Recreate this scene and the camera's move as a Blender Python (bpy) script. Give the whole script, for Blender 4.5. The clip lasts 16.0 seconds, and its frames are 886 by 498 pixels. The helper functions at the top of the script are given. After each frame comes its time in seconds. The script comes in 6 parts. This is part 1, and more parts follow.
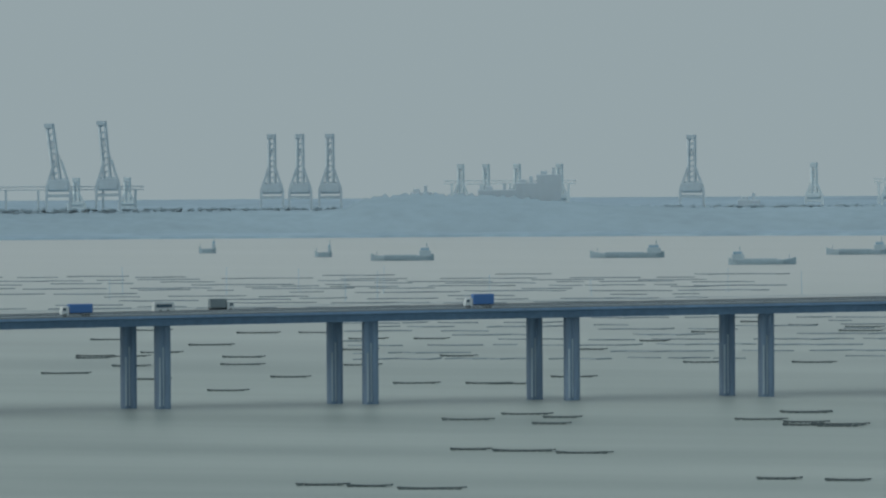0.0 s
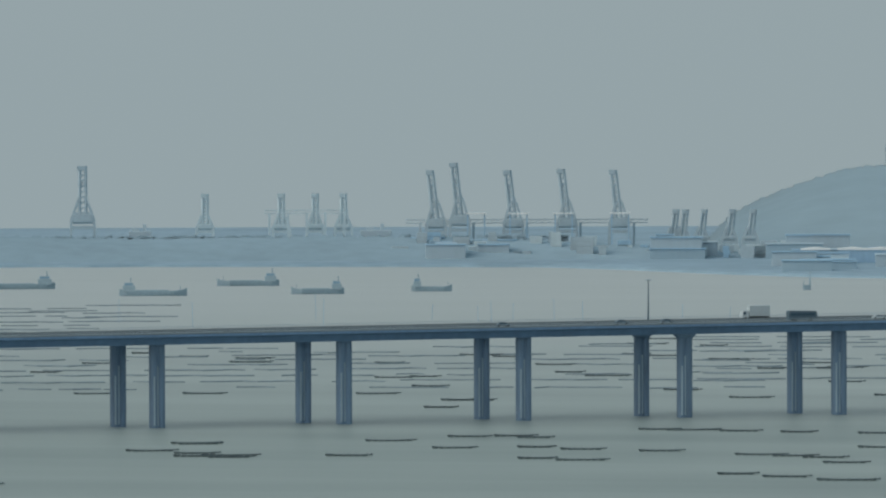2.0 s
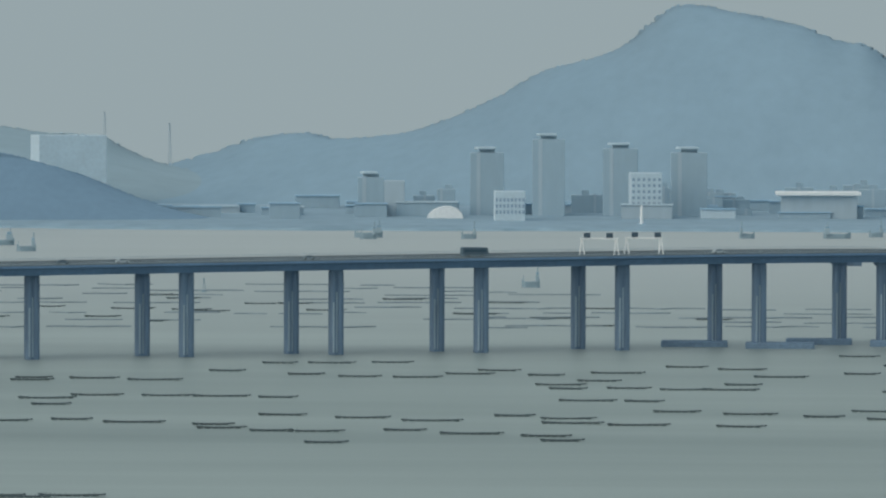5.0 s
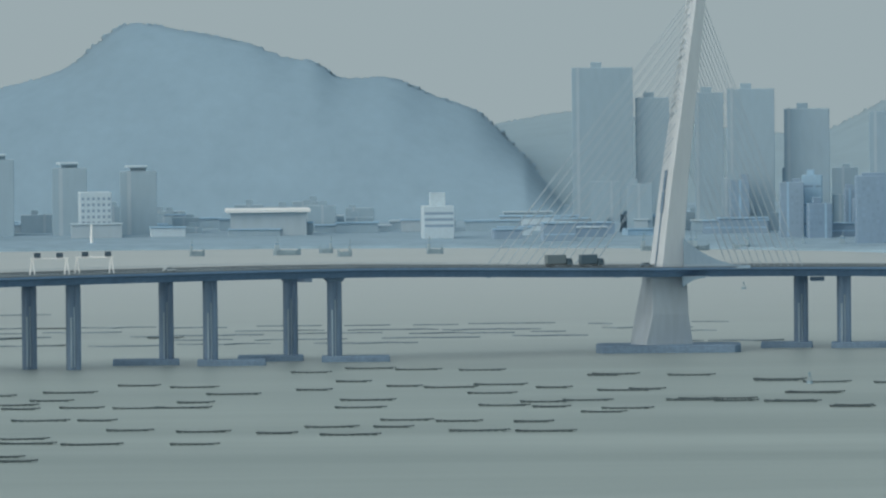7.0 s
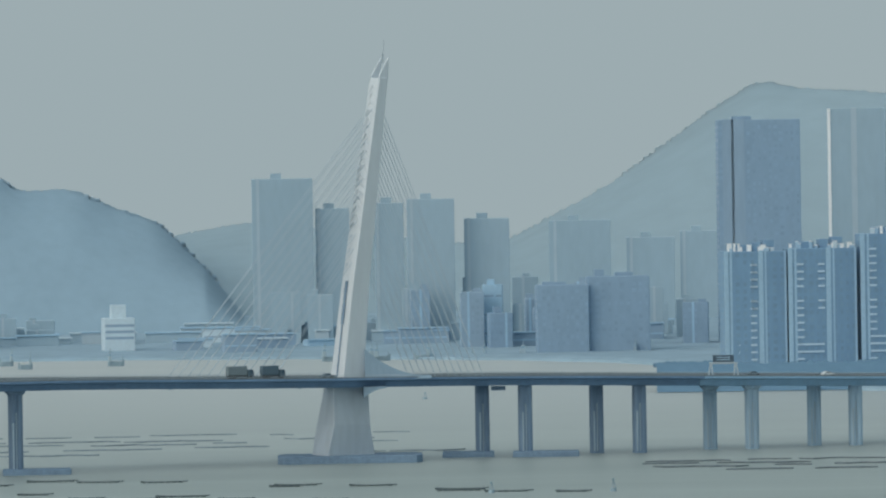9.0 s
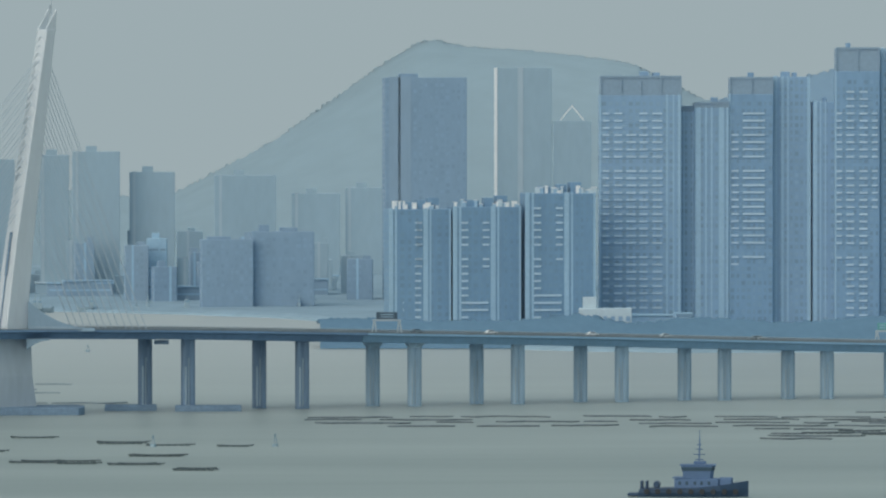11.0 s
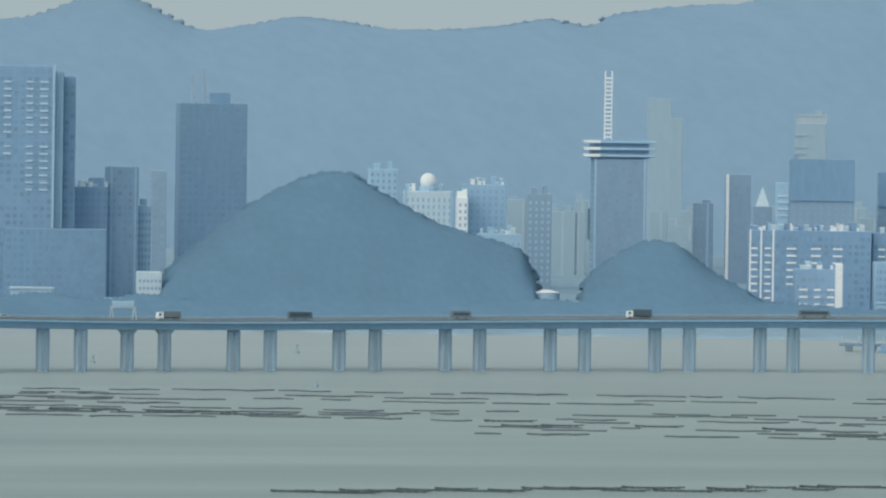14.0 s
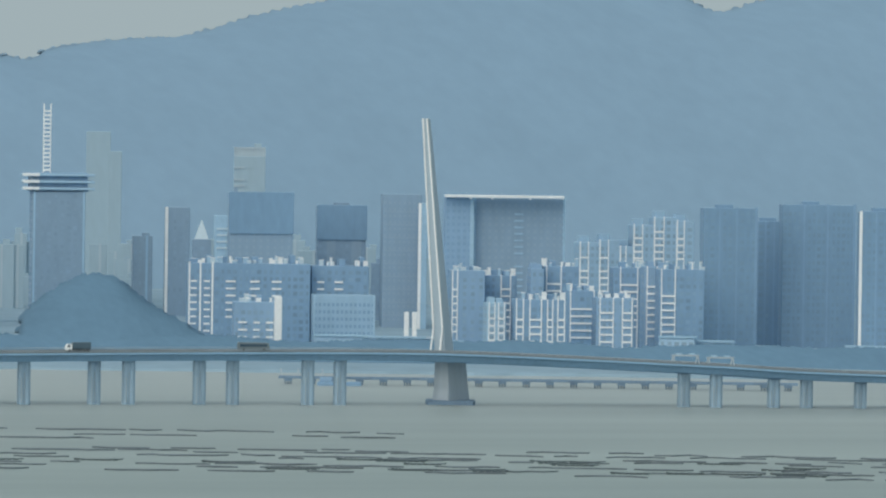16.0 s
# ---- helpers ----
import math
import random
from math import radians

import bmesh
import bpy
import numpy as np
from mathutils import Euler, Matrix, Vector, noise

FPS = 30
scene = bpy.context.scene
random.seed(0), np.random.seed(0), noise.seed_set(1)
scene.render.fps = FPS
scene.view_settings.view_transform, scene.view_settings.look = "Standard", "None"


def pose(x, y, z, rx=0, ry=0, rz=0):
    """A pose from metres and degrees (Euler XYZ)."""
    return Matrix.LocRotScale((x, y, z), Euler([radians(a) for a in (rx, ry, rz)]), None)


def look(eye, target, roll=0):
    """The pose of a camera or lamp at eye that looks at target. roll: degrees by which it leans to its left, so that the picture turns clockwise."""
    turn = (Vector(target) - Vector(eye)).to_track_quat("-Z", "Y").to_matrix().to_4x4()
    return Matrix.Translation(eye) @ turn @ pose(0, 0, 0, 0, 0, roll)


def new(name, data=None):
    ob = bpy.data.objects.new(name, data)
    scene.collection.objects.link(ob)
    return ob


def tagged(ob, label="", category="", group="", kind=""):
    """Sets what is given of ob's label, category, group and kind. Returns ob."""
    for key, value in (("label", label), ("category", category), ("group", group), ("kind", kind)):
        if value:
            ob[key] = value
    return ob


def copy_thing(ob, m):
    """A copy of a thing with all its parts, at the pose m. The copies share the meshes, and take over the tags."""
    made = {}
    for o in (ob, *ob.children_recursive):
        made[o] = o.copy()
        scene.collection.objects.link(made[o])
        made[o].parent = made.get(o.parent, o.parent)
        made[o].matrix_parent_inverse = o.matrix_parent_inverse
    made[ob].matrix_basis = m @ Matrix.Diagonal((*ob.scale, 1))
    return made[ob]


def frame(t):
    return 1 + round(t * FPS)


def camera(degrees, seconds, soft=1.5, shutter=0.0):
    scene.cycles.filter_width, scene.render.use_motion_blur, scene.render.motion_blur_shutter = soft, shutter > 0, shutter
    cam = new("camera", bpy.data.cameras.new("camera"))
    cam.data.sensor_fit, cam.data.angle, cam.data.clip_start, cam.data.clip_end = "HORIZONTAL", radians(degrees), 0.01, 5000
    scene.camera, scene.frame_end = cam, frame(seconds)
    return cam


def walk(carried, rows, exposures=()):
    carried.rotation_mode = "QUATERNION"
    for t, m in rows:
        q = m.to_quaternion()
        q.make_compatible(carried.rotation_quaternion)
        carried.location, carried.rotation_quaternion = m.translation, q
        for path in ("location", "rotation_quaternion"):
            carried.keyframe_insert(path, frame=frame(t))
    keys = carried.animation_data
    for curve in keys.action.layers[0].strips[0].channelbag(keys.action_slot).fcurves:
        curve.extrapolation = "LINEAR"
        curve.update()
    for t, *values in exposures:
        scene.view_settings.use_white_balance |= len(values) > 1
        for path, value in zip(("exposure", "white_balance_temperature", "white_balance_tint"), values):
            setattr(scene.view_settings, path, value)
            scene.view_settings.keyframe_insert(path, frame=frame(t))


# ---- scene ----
EYE = 106.3            # height of the viewpoint over the bay
K = 12500.0            # bearing units in one radian
MID = 3795.0           # bearing unit that lies straight ahead (+y)
HORIZON = -348.0       # drop unit of the true horizon

cam = camera(7.18, 16.0, soft=2.2)
# seconds, yaw, pitch, lean
TURNS = [
    (0, 17.395, -1.595, 0.32), (0.5, 15.818, -1.299, 0.06), (1, 14.453, -1.201, 0.12), (1.2, 14.088, -1.223, 0.16),
    (1.5, 13.720, -1.326, 0.28), (2, 12.458, -1.362, 0.18), (2.5, 10.993, -1.408, 0.20), (2.7, 10.478, -1.462, 0.45),
    (3, 9.568, -1.480, 0.21), (3.5, 8.579, -1.417, 0.30), (4, 7.450, -1.735, 0.40), (4.2, 6.799, -1.800, 0.25),
    (6.3, 1.804, -1.695, 0.23), (6.5, 1.301, -1.710, 0.34), (7, 0.155, -1.659, 0.59), (7.2, -0.137, -1.466, 0.83),
    (7.5, -0.591, -1.286, 0.66), (8, -1.627, -0.898, 0.82), (8.2, -1.822, -0.752, 0.88), (10.3, -4.165, -0.991, 0.22),
    (10.5, -4.547, -1.034, -0.00), (11, -5.146, -1.176, 0.02), (11.2, -5.495, -1.215, 0.13), (11.5, -5.932, -1.118, 0.05),
    (12, -6.768, -1.246, -0.15), (12.3, -7.333, -1.314, -0.60), (12.5, -8.149, -0.975, -0.93), (13, -9.956, -0.992, -0.63),
    (13.2, -10.448, -0.955, -0.85), (13.5, -11.158, -1.308, -0.60), (14, -12.823, -1.328, -0.82), (14.2, -13.246, -1.285, -0.93),
    (14.5, -14.229, -1.020, -0.66), (15, -15.778, -0.981, -0.86), (15.2, -16.228, -0.953, -0.77), (15.5, -16.763, -1.020, -0.82),
    (16, -17.373, -0.997, -0.81),
]
walk(cam, [(t, pose(0, 0, EYE, 90 + p, r, y)) for t, y, p, r in TURNS],
     exposures=[(0, 0.08), (3.5, 0.09), (6.5, 0.18), (8, 0.23), (10.5, 0.24), (12, 0.32), (12.4, 0.41), (14, 0.41), (16, 0.32)])

# ---- world, sun, exposure ----
SUN_DIR = Vector((-0.68, -0.54, 0.49)).normalized()
world = bpy.data.worlds.new("hazy_sky")
scene.world = world
world.use_nodes = True
wn, wl = world.node_tree.nodes, world.node_tree.links
wn.clear()
sky = wn.new("ShaderNodeTexSky")
sky.sky_type = "NISHITA"
sky.sun_disc = False
sky.sun_elevation = math.asin(SUN_DIR.z)
sky.sun_rotation = math.atan2(SUN_DIR.x, SUN_DIR.y)
sky.dust_density = 6.0
sky.air_density = 1.5
veil = wn.new("ShaderNodeMixRGB")
veil.inputs[0].default_value = 0.85
veil.inputs[2].default_value = (2.74, 3.38, 3.60, 1)
wl.new(sky.outputs[0], veil.inputs[1])
back = wn.new("ShaderNodeBackground")
back.inputs[1].default_value = 0.12
wl.new(veil.outputs[0], back.inputs[0])
out = wn.new("ShaderNodeOutputWorld")
wl.new(back.outputs[0], out.inputs[0])

lamp = bpy.data.lights.new("sun", "SUN")
lamp.energy = 1.1
lamp.angle = radians(75)
lamp.color = (1.0, 0.97, 0.94)
sun = new("sun", lamp)
sun.matrix_world = look(SUN_DIR * 100, (0, 0, 0))

# ---- materials ----
def mat(name, base, rough=0.8, vary=0.12, scale=0.2, fine=2.0, metal=0.0, bump=0.0, stretch=(1, 1, 1), piece=0.0, flat_shade=0.0):
    """A surface with stains at two scales round its base colour, and fine relief. The last argument bends normals one
    way, flattening slope shading as haze would.
    """
    m = bpy.data.materials.new(name)
    m.use_nodes = True
    n, l = m.node_tree.nodes, m.node_tree.links
    b = n["Principled BSDF"]
    b.inputs["Roughness"].default_value = rough
    b.inputs["Metallic"].default_value = metal
    geo = n.new("ShaderNodeNewGeometry")
    mp = n.new("ShaderNodeMapping")
    mp.inputs["Scale"].default_value = stretch
    l.new(geo.outputs["Position"], mp.inputs["Vector"])
    a, c = n.new("ShaderNodeTexNoise"), n.new("ShaderNodeTexNoise")
    a.inputs["Scale"].default_value, c.inputs["Scale"].default_value = scale, fine
    a.inputs["Detail"].default_value, c.inputs["Detail"].default_value = 4, 3
    for t in (a, c):
        l.new(mp.outputs[0], t.inputs["Vector"])
    add = n.new("ShaderNodeMath")
    add.operation = "ADD"
    l.new(a.outputs[0], add.inputs[0])
    l.new(c.outputs[0], add.inputs[1])
    src = add.outputs[0]
    if piece:
        inf = n.new("ShaderNodeObjectInfo")
        mul = n.new("ShaderNodeMath")
        mul.operation = "MULTIPLY_ADD"
        mul.inputs[1].default_value = piece
        l.new(inf.outputs["Random"], mul.inputs[0])
        l.new(src, mul.inputs[2])
        src = mul.outputs[0]
    r = n.new("ShaderNodeMapRange")
    r.inputs["From Min"].default_value, r.inputs["From Max"].default_value = 0.6, 1.4 + piece
    r.inputs["To Min"].default_value, r.inputs["To Max"].default_value = 1 - vary, 1 + vary
    l.new(src, r.inputs["Value"])
    mx = n.new("ShaderNodeVectorMath")
    mx.operation = "SCALE"
    mx.inputs[0].default_value = base
    l.new(r.outputs[0], mx.inputs["Scale"])
    l.new(mx.outputs[0], b.inputs["Base Color"])
    if bump:
        bp = n.new("ShaderNodeBump")
        bp.inputs["Strength"].default_value = bump
        bp.inputs["Distance"].default_value = 0.4
        l.new(c.outputs[0], bp.inputs["Height"])
        l.new(bp.outputs[0], b.inputs["Normal"])
    if flat_shade:
        b.inputs["Diffuse Roughness"].default_value = 1.0
        b.inputs["Specular IOR Level"].default_value = 0.0
        lean = n.new("ShaderNodeMixRGB")
        lean.inputs[0].default_value = flat_shade
        lean.inputs[2].default_value = (-0.2, -0.55, 0.8, 1)
        l.new(geo.outputs["Normal"], lean.inputs[1])
        l.new(lean.outputs[0], b.inputs["Normal"])
    return m


def water_mat():
    m = bpy.data.materials.new("bay_water")
    m.use_nodes = True
    n, l = m.node_tree.nodes, m.node_tree.links
    b = n["Principled BSDF"]
    b.inputs["IOR"].default_value = 1.33
    geo = n.new("ShaderNodeNewGeometry")
    mp = n.new("ShaderNodeMapping")
    mp.inputs["Scale"].default_value = (0.0022, 0.013, 1)
    l.new(geo.outputs["Position"], mp.inputs["Vector"])
    big = n.new("ShaderNodeTexNoise")
    big.inputs["Scale"].default_value = 1.0
    big.inputs["Detail"].default_value = 5
    l.new(mp.outputs[0], big.inputs["Vector"])
    wide = n.new("ShaderNodeMapRange")
    wide.inputs["From Min"].default_value, wide.inputs["From Max"].default_value = 0.28, 0.72
    l.new(big.outputs[0], wide.inputs["Value"])
    col = n.new("ShaderNodeMixRGB")
    col.inputs[1].default_value = (0.215, 0.268, 0.257, 1)
    col.inputs[2].default_value = (0.375, 0.440, 0.420, 1)
    l.new(wide.outputs[0], col.inputs[0])
    # water beyond the bridge is painted paler, for the brighter sky it reflects
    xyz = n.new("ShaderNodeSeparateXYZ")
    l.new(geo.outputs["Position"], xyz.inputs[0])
    far_shine = n.new("ShaderNodeMapRange")
    far_shine.interpolation_type = "SMOOTHSTEP"
    far_shine.inputs["From Min"].default_value, far_shine.inputs["From Max"].default_value = 1900, 3500
    l.new(xyz.outputs["Y"], far_shine.inputs["Value"])
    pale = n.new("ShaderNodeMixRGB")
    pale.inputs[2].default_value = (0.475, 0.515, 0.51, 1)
    l.new(far_shine.outputs[0], pale.inputs[0])
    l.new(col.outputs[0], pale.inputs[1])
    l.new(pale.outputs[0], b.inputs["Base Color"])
    rr = n.new("ShaderNodeMapRange")
    rr.inputs["To Min"].default_value, rr.inputs["To Max"].default_value = 0.34, 0.50
    l.new(big.outputs[0], rr.inputs["Value"])
    l.new(rr.outputs[0], b.inputs["Roughness"])
    rip = n.new("ShaderNodeTexNoise")
    rip.inputs["Scale"].default_value = 0.35
    rip.inputs["Detail"].default_value = 4
    l.new(geo.outputs["Position"], rip.inputs["Vector"])
    bp = n.new("ShaderNodeBump")
    bp.inputs["Strength"].default_value = 0.24
    bp.inputs["Distance"].default_value = 0.5
    l.new(rip.outputs[0], bp.inputs["Height"])
    l.new(bp.outputs[0], b.inputs["Normal"])
    return m


# Many base colours below are bluer than the material: haze is put into them.
WATER = water_mat()
GIRDER = mat("girder_concrete", (0.145, 0.254, 0.400), 0.8, 0.18, 0.05, 0.6, stretch=(1, 1, 0.4))
ROAD = mat("road_surface", (0.168, 0.216, 0.240), 0.9, 0.15, 0.05, 0.8)
KERB = mat("kerb_concrete", (0.180, 0.216, 0.240), 0.9, 0.2, 0.05, 0.8)
PIER = mat("pier_concrete", (0.155, 0.242, 0.344), 0.75, 0.28, 0.08, 0.9, stretch=(1, 1, 0.1))
CAP = mat("pile_cap_concrete", (0.177, 0.272, 0.377), 0.85, 0.25, 0.1, 1.0)
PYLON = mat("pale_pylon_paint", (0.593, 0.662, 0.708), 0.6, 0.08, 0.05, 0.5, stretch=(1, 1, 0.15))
CABLE = mat("cable_sheath", (0.373, 0.476, 0.552), 0.5, 0.05)
# Woods and land take haze into their colour, paler and bluer with range.
HILL_FAR = mat("far_hill_woods", (0.293, 0.396, 0.457), 1.0, 0.07, 0.008, 0.04, flat_shade=0.93)
HILL_MID = mat("hill_woods", (0.221, 0.336, 0.447), 1.0, 0.045, 0.015, 0.1, stretch=(1, 0.2, 1), flat_shade=0.93)
HILL_NEAR = mat("near_hill_woods", (0.196, 0.307, 0.413), 1.0, 0.07, 0.03, 0.2, flat_shade=0.93)
LAND = mat("shore_land", (0.276, 0.397, 0.483), 1.0, 0.15, 0.01, 0.08)
# Northern viaduct: the same concrete, made paler and bluer for haze.
GIRDER_N = mat("hazed_girder_concrete", (0.248, 0.424, 0.600), 0.8, 0.12, 0.05, 0.6, stretch=(1, 1, 0.4))
PIER_N = mat("hazed_pier_concrete", (0.304, 0.440, 0.552), 0.75, 0.25, 0.08, 0.9, stretch=(1, 1, 0.1))
# City facades: the blue of the haze is mixed into these colours.
BLUE_A = mat("deep_blue_facade", (0.215, 0.363, 0.527), 0.5, 0.10, 0.02, 0.4, stretch=(1, 1, 0.3))
BLUE_B = mat("blue_grey_facade", (0.249, 0.399, 0.562), 0.6, 0.10, 0.02, 0.4, stretch=(1, 1, 0.3))
BLUE_C = mat("pale_blue_facade", (0.307, 0.472, 0.619), 0.7, 0.09, 0.02, 0.4, stretch=(1, 1, 0.3))
STONE = mat("light_cladding", (0.352, 0.530, 0.671), 0.7, 0.10, 0.05, 0.8)
WHITE = mat("white_wall_paint", (0.828, 0.860, 0.860), 0.6, 0.10, 0.05, 0.8)
WINDOW = mat("dark_window_band", (0.205, 0.355, 0.497), 0.35, 0.12, 0.1, 1.0)
# Crane and ship colours hold the haze; the far cranes' is paler still.
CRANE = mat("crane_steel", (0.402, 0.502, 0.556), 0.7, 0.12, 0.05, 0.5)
CRANE_FAR = mat("hazed_crane_steel", (0.512, 0.622, 0.665), 0.8, 0.08, 0.05, 0.5)
HULL = mat("ship_hull_paint", (0.264, 0.368, 0.432), 0.6, 0.15, 0.05, 0.6)
HOUSE = mat("ship_house_paint", (0.328, 0.440, 0.504), 0.6, 0.12, 0.1, 0.8)
TUG_HULL = mat("dark_blue_hull", (0.035, 0.075, 0.138), 0.5, 0.15, 0.2, 1.5)
TUG_HOUSE = mat("grey_white_superstructure", (0.100, 0.178, 0.316), 0.5, 0.12, 0.2, 1.5)
GLASS = mat("dark_glass", (0.055, 0.097, 0.138), 0.1, 0.05)
WOOD = mat("weathered_raft_timber", (0.090, 0.124, 0.138), 0.9, 0.35, 0.3, 2.0, piece=0.5)
FLOAT = mat("raft_floats", (0.138, 0.179, 0.186), 0.8, 0.3, 0.5, 2.0)
# far rafts: timber painted paler and bluer for haze
RAFT_FAR = mat("hazed_raft_timber", (0.235, 0.297, 0.338), 0.9, 0.3, 0.05, 0.4)
BLUE_PAINT = mat("blue_truck_paint", (0.048, 0.152, 0.386), 0.4, 0.10)
GREY_PAINT = mat("grey_truck_paint", (0.166, 0.221, 0.248), 0.5, 0.12)
PALE_PAINT = mat("pale_vehicle_paint", (0.497, 0.566, 0.593), 0.4, 0.10)
DARK_PAINT = mat("dark_vehicle_paint", (0.083, 0.138, 0.179), 0.4, 0.12)
TYRE = mat("tyre_rubber", (0.041, 0.048, 0.055), 0.9, 0.1)
STEEL = mat("galvanised_steel", (0.414, 0.497, 0.552), 0.5, 0.1, 0.3, 2.0)
SIGN = mat("dark_sign_panel", (0.055, 0.097, 0.138), 0.5, 0.1)
GREEN_SIGN = mat("green_sign_panel", (0.124, 0.359, 0.373), 0.5, 0.1)
STREAK = mat("sunlit_strip_paint", (0.345, 0.448, 0.517), 0.8, 0.25, 0.1, 0.8, stretch=(1, 1, 0.1))
# Facade colours with haze painted in, for blocks farther off.
PALE_A = mat("lightly_hazed_glass", (0.232, 0.347, 0.466), 0.7, 0.08, 0.02, 0.3, stretch=(1, 1, 0.3))
PALE_B = mat("lightly_hazed_concrete", (0.249, 0.368, 0.487), 0.8, 0.08, 0.02, 0.3, stretch=(1, 1, 0.3))
PALE_C = mat("lightly_hazed_tile", (0.274, 0.389, 0.499), 0.8, 0.08, 0.02, 0.3, stretch=(1, 1, 0.3))
PALE_D = mat("lightly_hazed_stone", (0.344, 0.529, 0.672), 0.8, 0.10, 0.05, 0.5)
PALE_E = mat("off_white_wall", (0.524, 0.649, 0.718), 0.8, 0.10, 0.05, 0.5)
# shore woods with haze mixed into the colour
LOW_WOODS = mat("low_shore_woods", (0.290, 0.399, 0.470), 1.0, 0.10, 0.012, 0.1, flat_shade=0.93)
# whiter than the trim: sunlight on the slab fronts is in the colour
BALCONY = mat("sunlit_balcony_front", (0.485, 0.642, 0.753), 0.7, 0.12, 0.05, 0.8, piece=0.6)
COWL = mat("cowl_paint", (0.230, 0.339, 0.432), 0.6, 0.08)
# glass facade with the haze's blue in its colour
NAVY = mat("navy_glass_facade", (0.189, 0.330, 0.479), 0.45, 0.10, 0.02, 0.4, stretch=(1, 1, 0.3))
GANTRY = mat("weathered_gantry_paint", (0.828, 0.860, 0.860), 0.6, 0.12, 0.3, 1.5)
# mountain and knoll woods: painted haze, less of it on the near knolls
HILL_BROAD = mat("broad_mountain_woods", (0.274, 0.396, 0.488), 1.0, 0.06, 0.02, 0.12, stretch=(1, 0.2, 1), flat_shade=0.93)
KNOLL = mat("knoll_woods", (0.136, 0.241, 0.340), 1.0, 0.09, 0.05, 0.3, stretch=(1, 0.3, 1), flat_shade=0.93)
# the farthest facades, with more haze painted into the colour
HAZE_A = mat("hazed_glass_facade", (0.330, 0.456, 0.537), 0.8, 0.06, 0.02, 0.3, stretch=(1, 1, 0.3))
HAZE_B = mat("hazed_tile_facade", (0.408, 0.514, 0.579), 0.8, 0.06, 0.02, 0.3, stretch=(1, 1, 0.3))
# raft timber at middle range, darker than the hazed far one
RAFT_MID = mat("mid_raft_timber", (0.138, 0.172, 0.193), 0.9, 0.4, 0.05, 0.4)

def glaze(name, base, vary):
    """Window panes, each of its own shade."""
    m = mat(name, base, 0.35, 0.06, 0.05, 0.6)
    n, l = m.node_tree.nodes, m.node_tree.links
    b = n["Principled BSDF"]
    tone = b.inputs["Base Color"].links[0].from_node
    geo = n.new("ShaderNodeNewGeometry")
    r = n.new("ShaderNodeMapRange")
    r.inputs["To Min"].default_value, r.inputs["To Max"].default_value = 1 - vary, 1 + vary
    l.new(geo.outputs["Random Per Island"], r.inputs["Value"])
    k = n.new("ShaderNodeVectorMath")
    k.operation = "SCALE"
    l.new(tone.outputs[0], k.inputs[0])
    l.new(r.outputs[0], k.inputs["Scale"])
    l.new(k.outputs[0], b.inputs["Base Color"])
    return m


PANES = {BLUE_A: glaze("deep_blue_panes", (0.205, 0.338, 0.470), 0.14), BLUE_B: glaze("blue_grey_panes", (0.238, 0.372, 0.500), 0.13), BLUE_C: glaze("pale_blue_panes", (0.255, 0.385, 0.50), 0.14),
         NAVY: glaze("navy_panes", (0.188, 0.320, 0.446), 0.06), STONE: glaze("cladding_panes", (0.27, 0.40, 0.51), 0.14), WHITE: glaze("shaded_panes", (0.34, 0.46, 0.55), 0.20),
         # panes of the farther facades, their contrast lowered for haze
         PALE_A: glaze("hazed_glass_panes", (0.225, 0.345, 0.468), 0.08), PALE_B: glaze("hazed_concrete_panes", (0.236, 0.357, 0.478), 0.08), PALE_C: glaze("hazed_tile_panes", (0.255, 0.375, 0.483), 0.08)}
CROWN = mat("grey_crown_concrete", (0.264, 0.372, 0.475), 0.85, 0.10, 0.05, 0.6)
# legs: darker and bluer than the shaft, for shade on the front facet
LEG = mat("shaded_leg_concrete", (0.43, 0.51, 0.57), 0.7, 0.10, 0.06, 0.5, stretch=(1, 1, 0.15))
# second pylon: pylon paint darkened and blued for its shade and the haze
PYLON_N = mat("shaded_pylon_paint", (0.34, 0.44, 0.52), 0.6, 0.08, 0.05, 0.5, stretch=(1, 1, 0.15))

# ---- helpers of this scene ----
def spot(u, d, z=0.0):
    """Place on the plan at bearing unit u and range d."""
    a = (u - MID) / K
    return Vector((d * math.sin(a), d * math.cos(a), z))


def rise(v, d):
    """Height at range d of what stands at drop unit v."""
    return EYE - d * math.tan((v - HORIZON) / K)


def reach(v):
    """Range at which the water lies at drop unit v."""
    return EYE / math.tan((v - HORIZON) / K)


def curve(pts):
    """A smooth line through (x, y) pairs."""
    xs, ys = [p[0] for p in pts], [p[1] for p in pts]
    sl = []
    for i in range(len(xs)):
        a, b = max(i - 1, 0), min(i + 1, len(xs) - 1)
        sl.append((ys[b] - ys[a]) / (xs[b] - xs[a]))

    def at(x):
        if x <= xs[0]:
            return ys[0]
        if x >= xs[-1]:
            return ys[-1]
        i = next(k for k in range(len(xs) - 1) if x <= xs[k + 1])
        h = xs[i + 1] - xs[i]
        t = (x - xs[i]) / h
        return ((2 * t**3 - 3 * t**2 + 1) * ys[i] + (t**3 - 2 * t**2 + t) * h * sl[i]
                + (3 * t**2 - 2 * t**3) * ys[i + 1] + (t**3 - t**2) * h * sl[i + 1])
    return at


def part(name, bm, material, parent=None, label=""):
    me = bpy.data.meshes.new(name)
    bmesh.ops.recalc_face_normals(bm, faces=bm.faces)
    bm.to_mesh(me)
    bm.free()
    me.materials.append(material)
    ob = new(name, me)
    if parent:
        ob.parent = parent
    if label:
        ob["label"] = label
    return ob


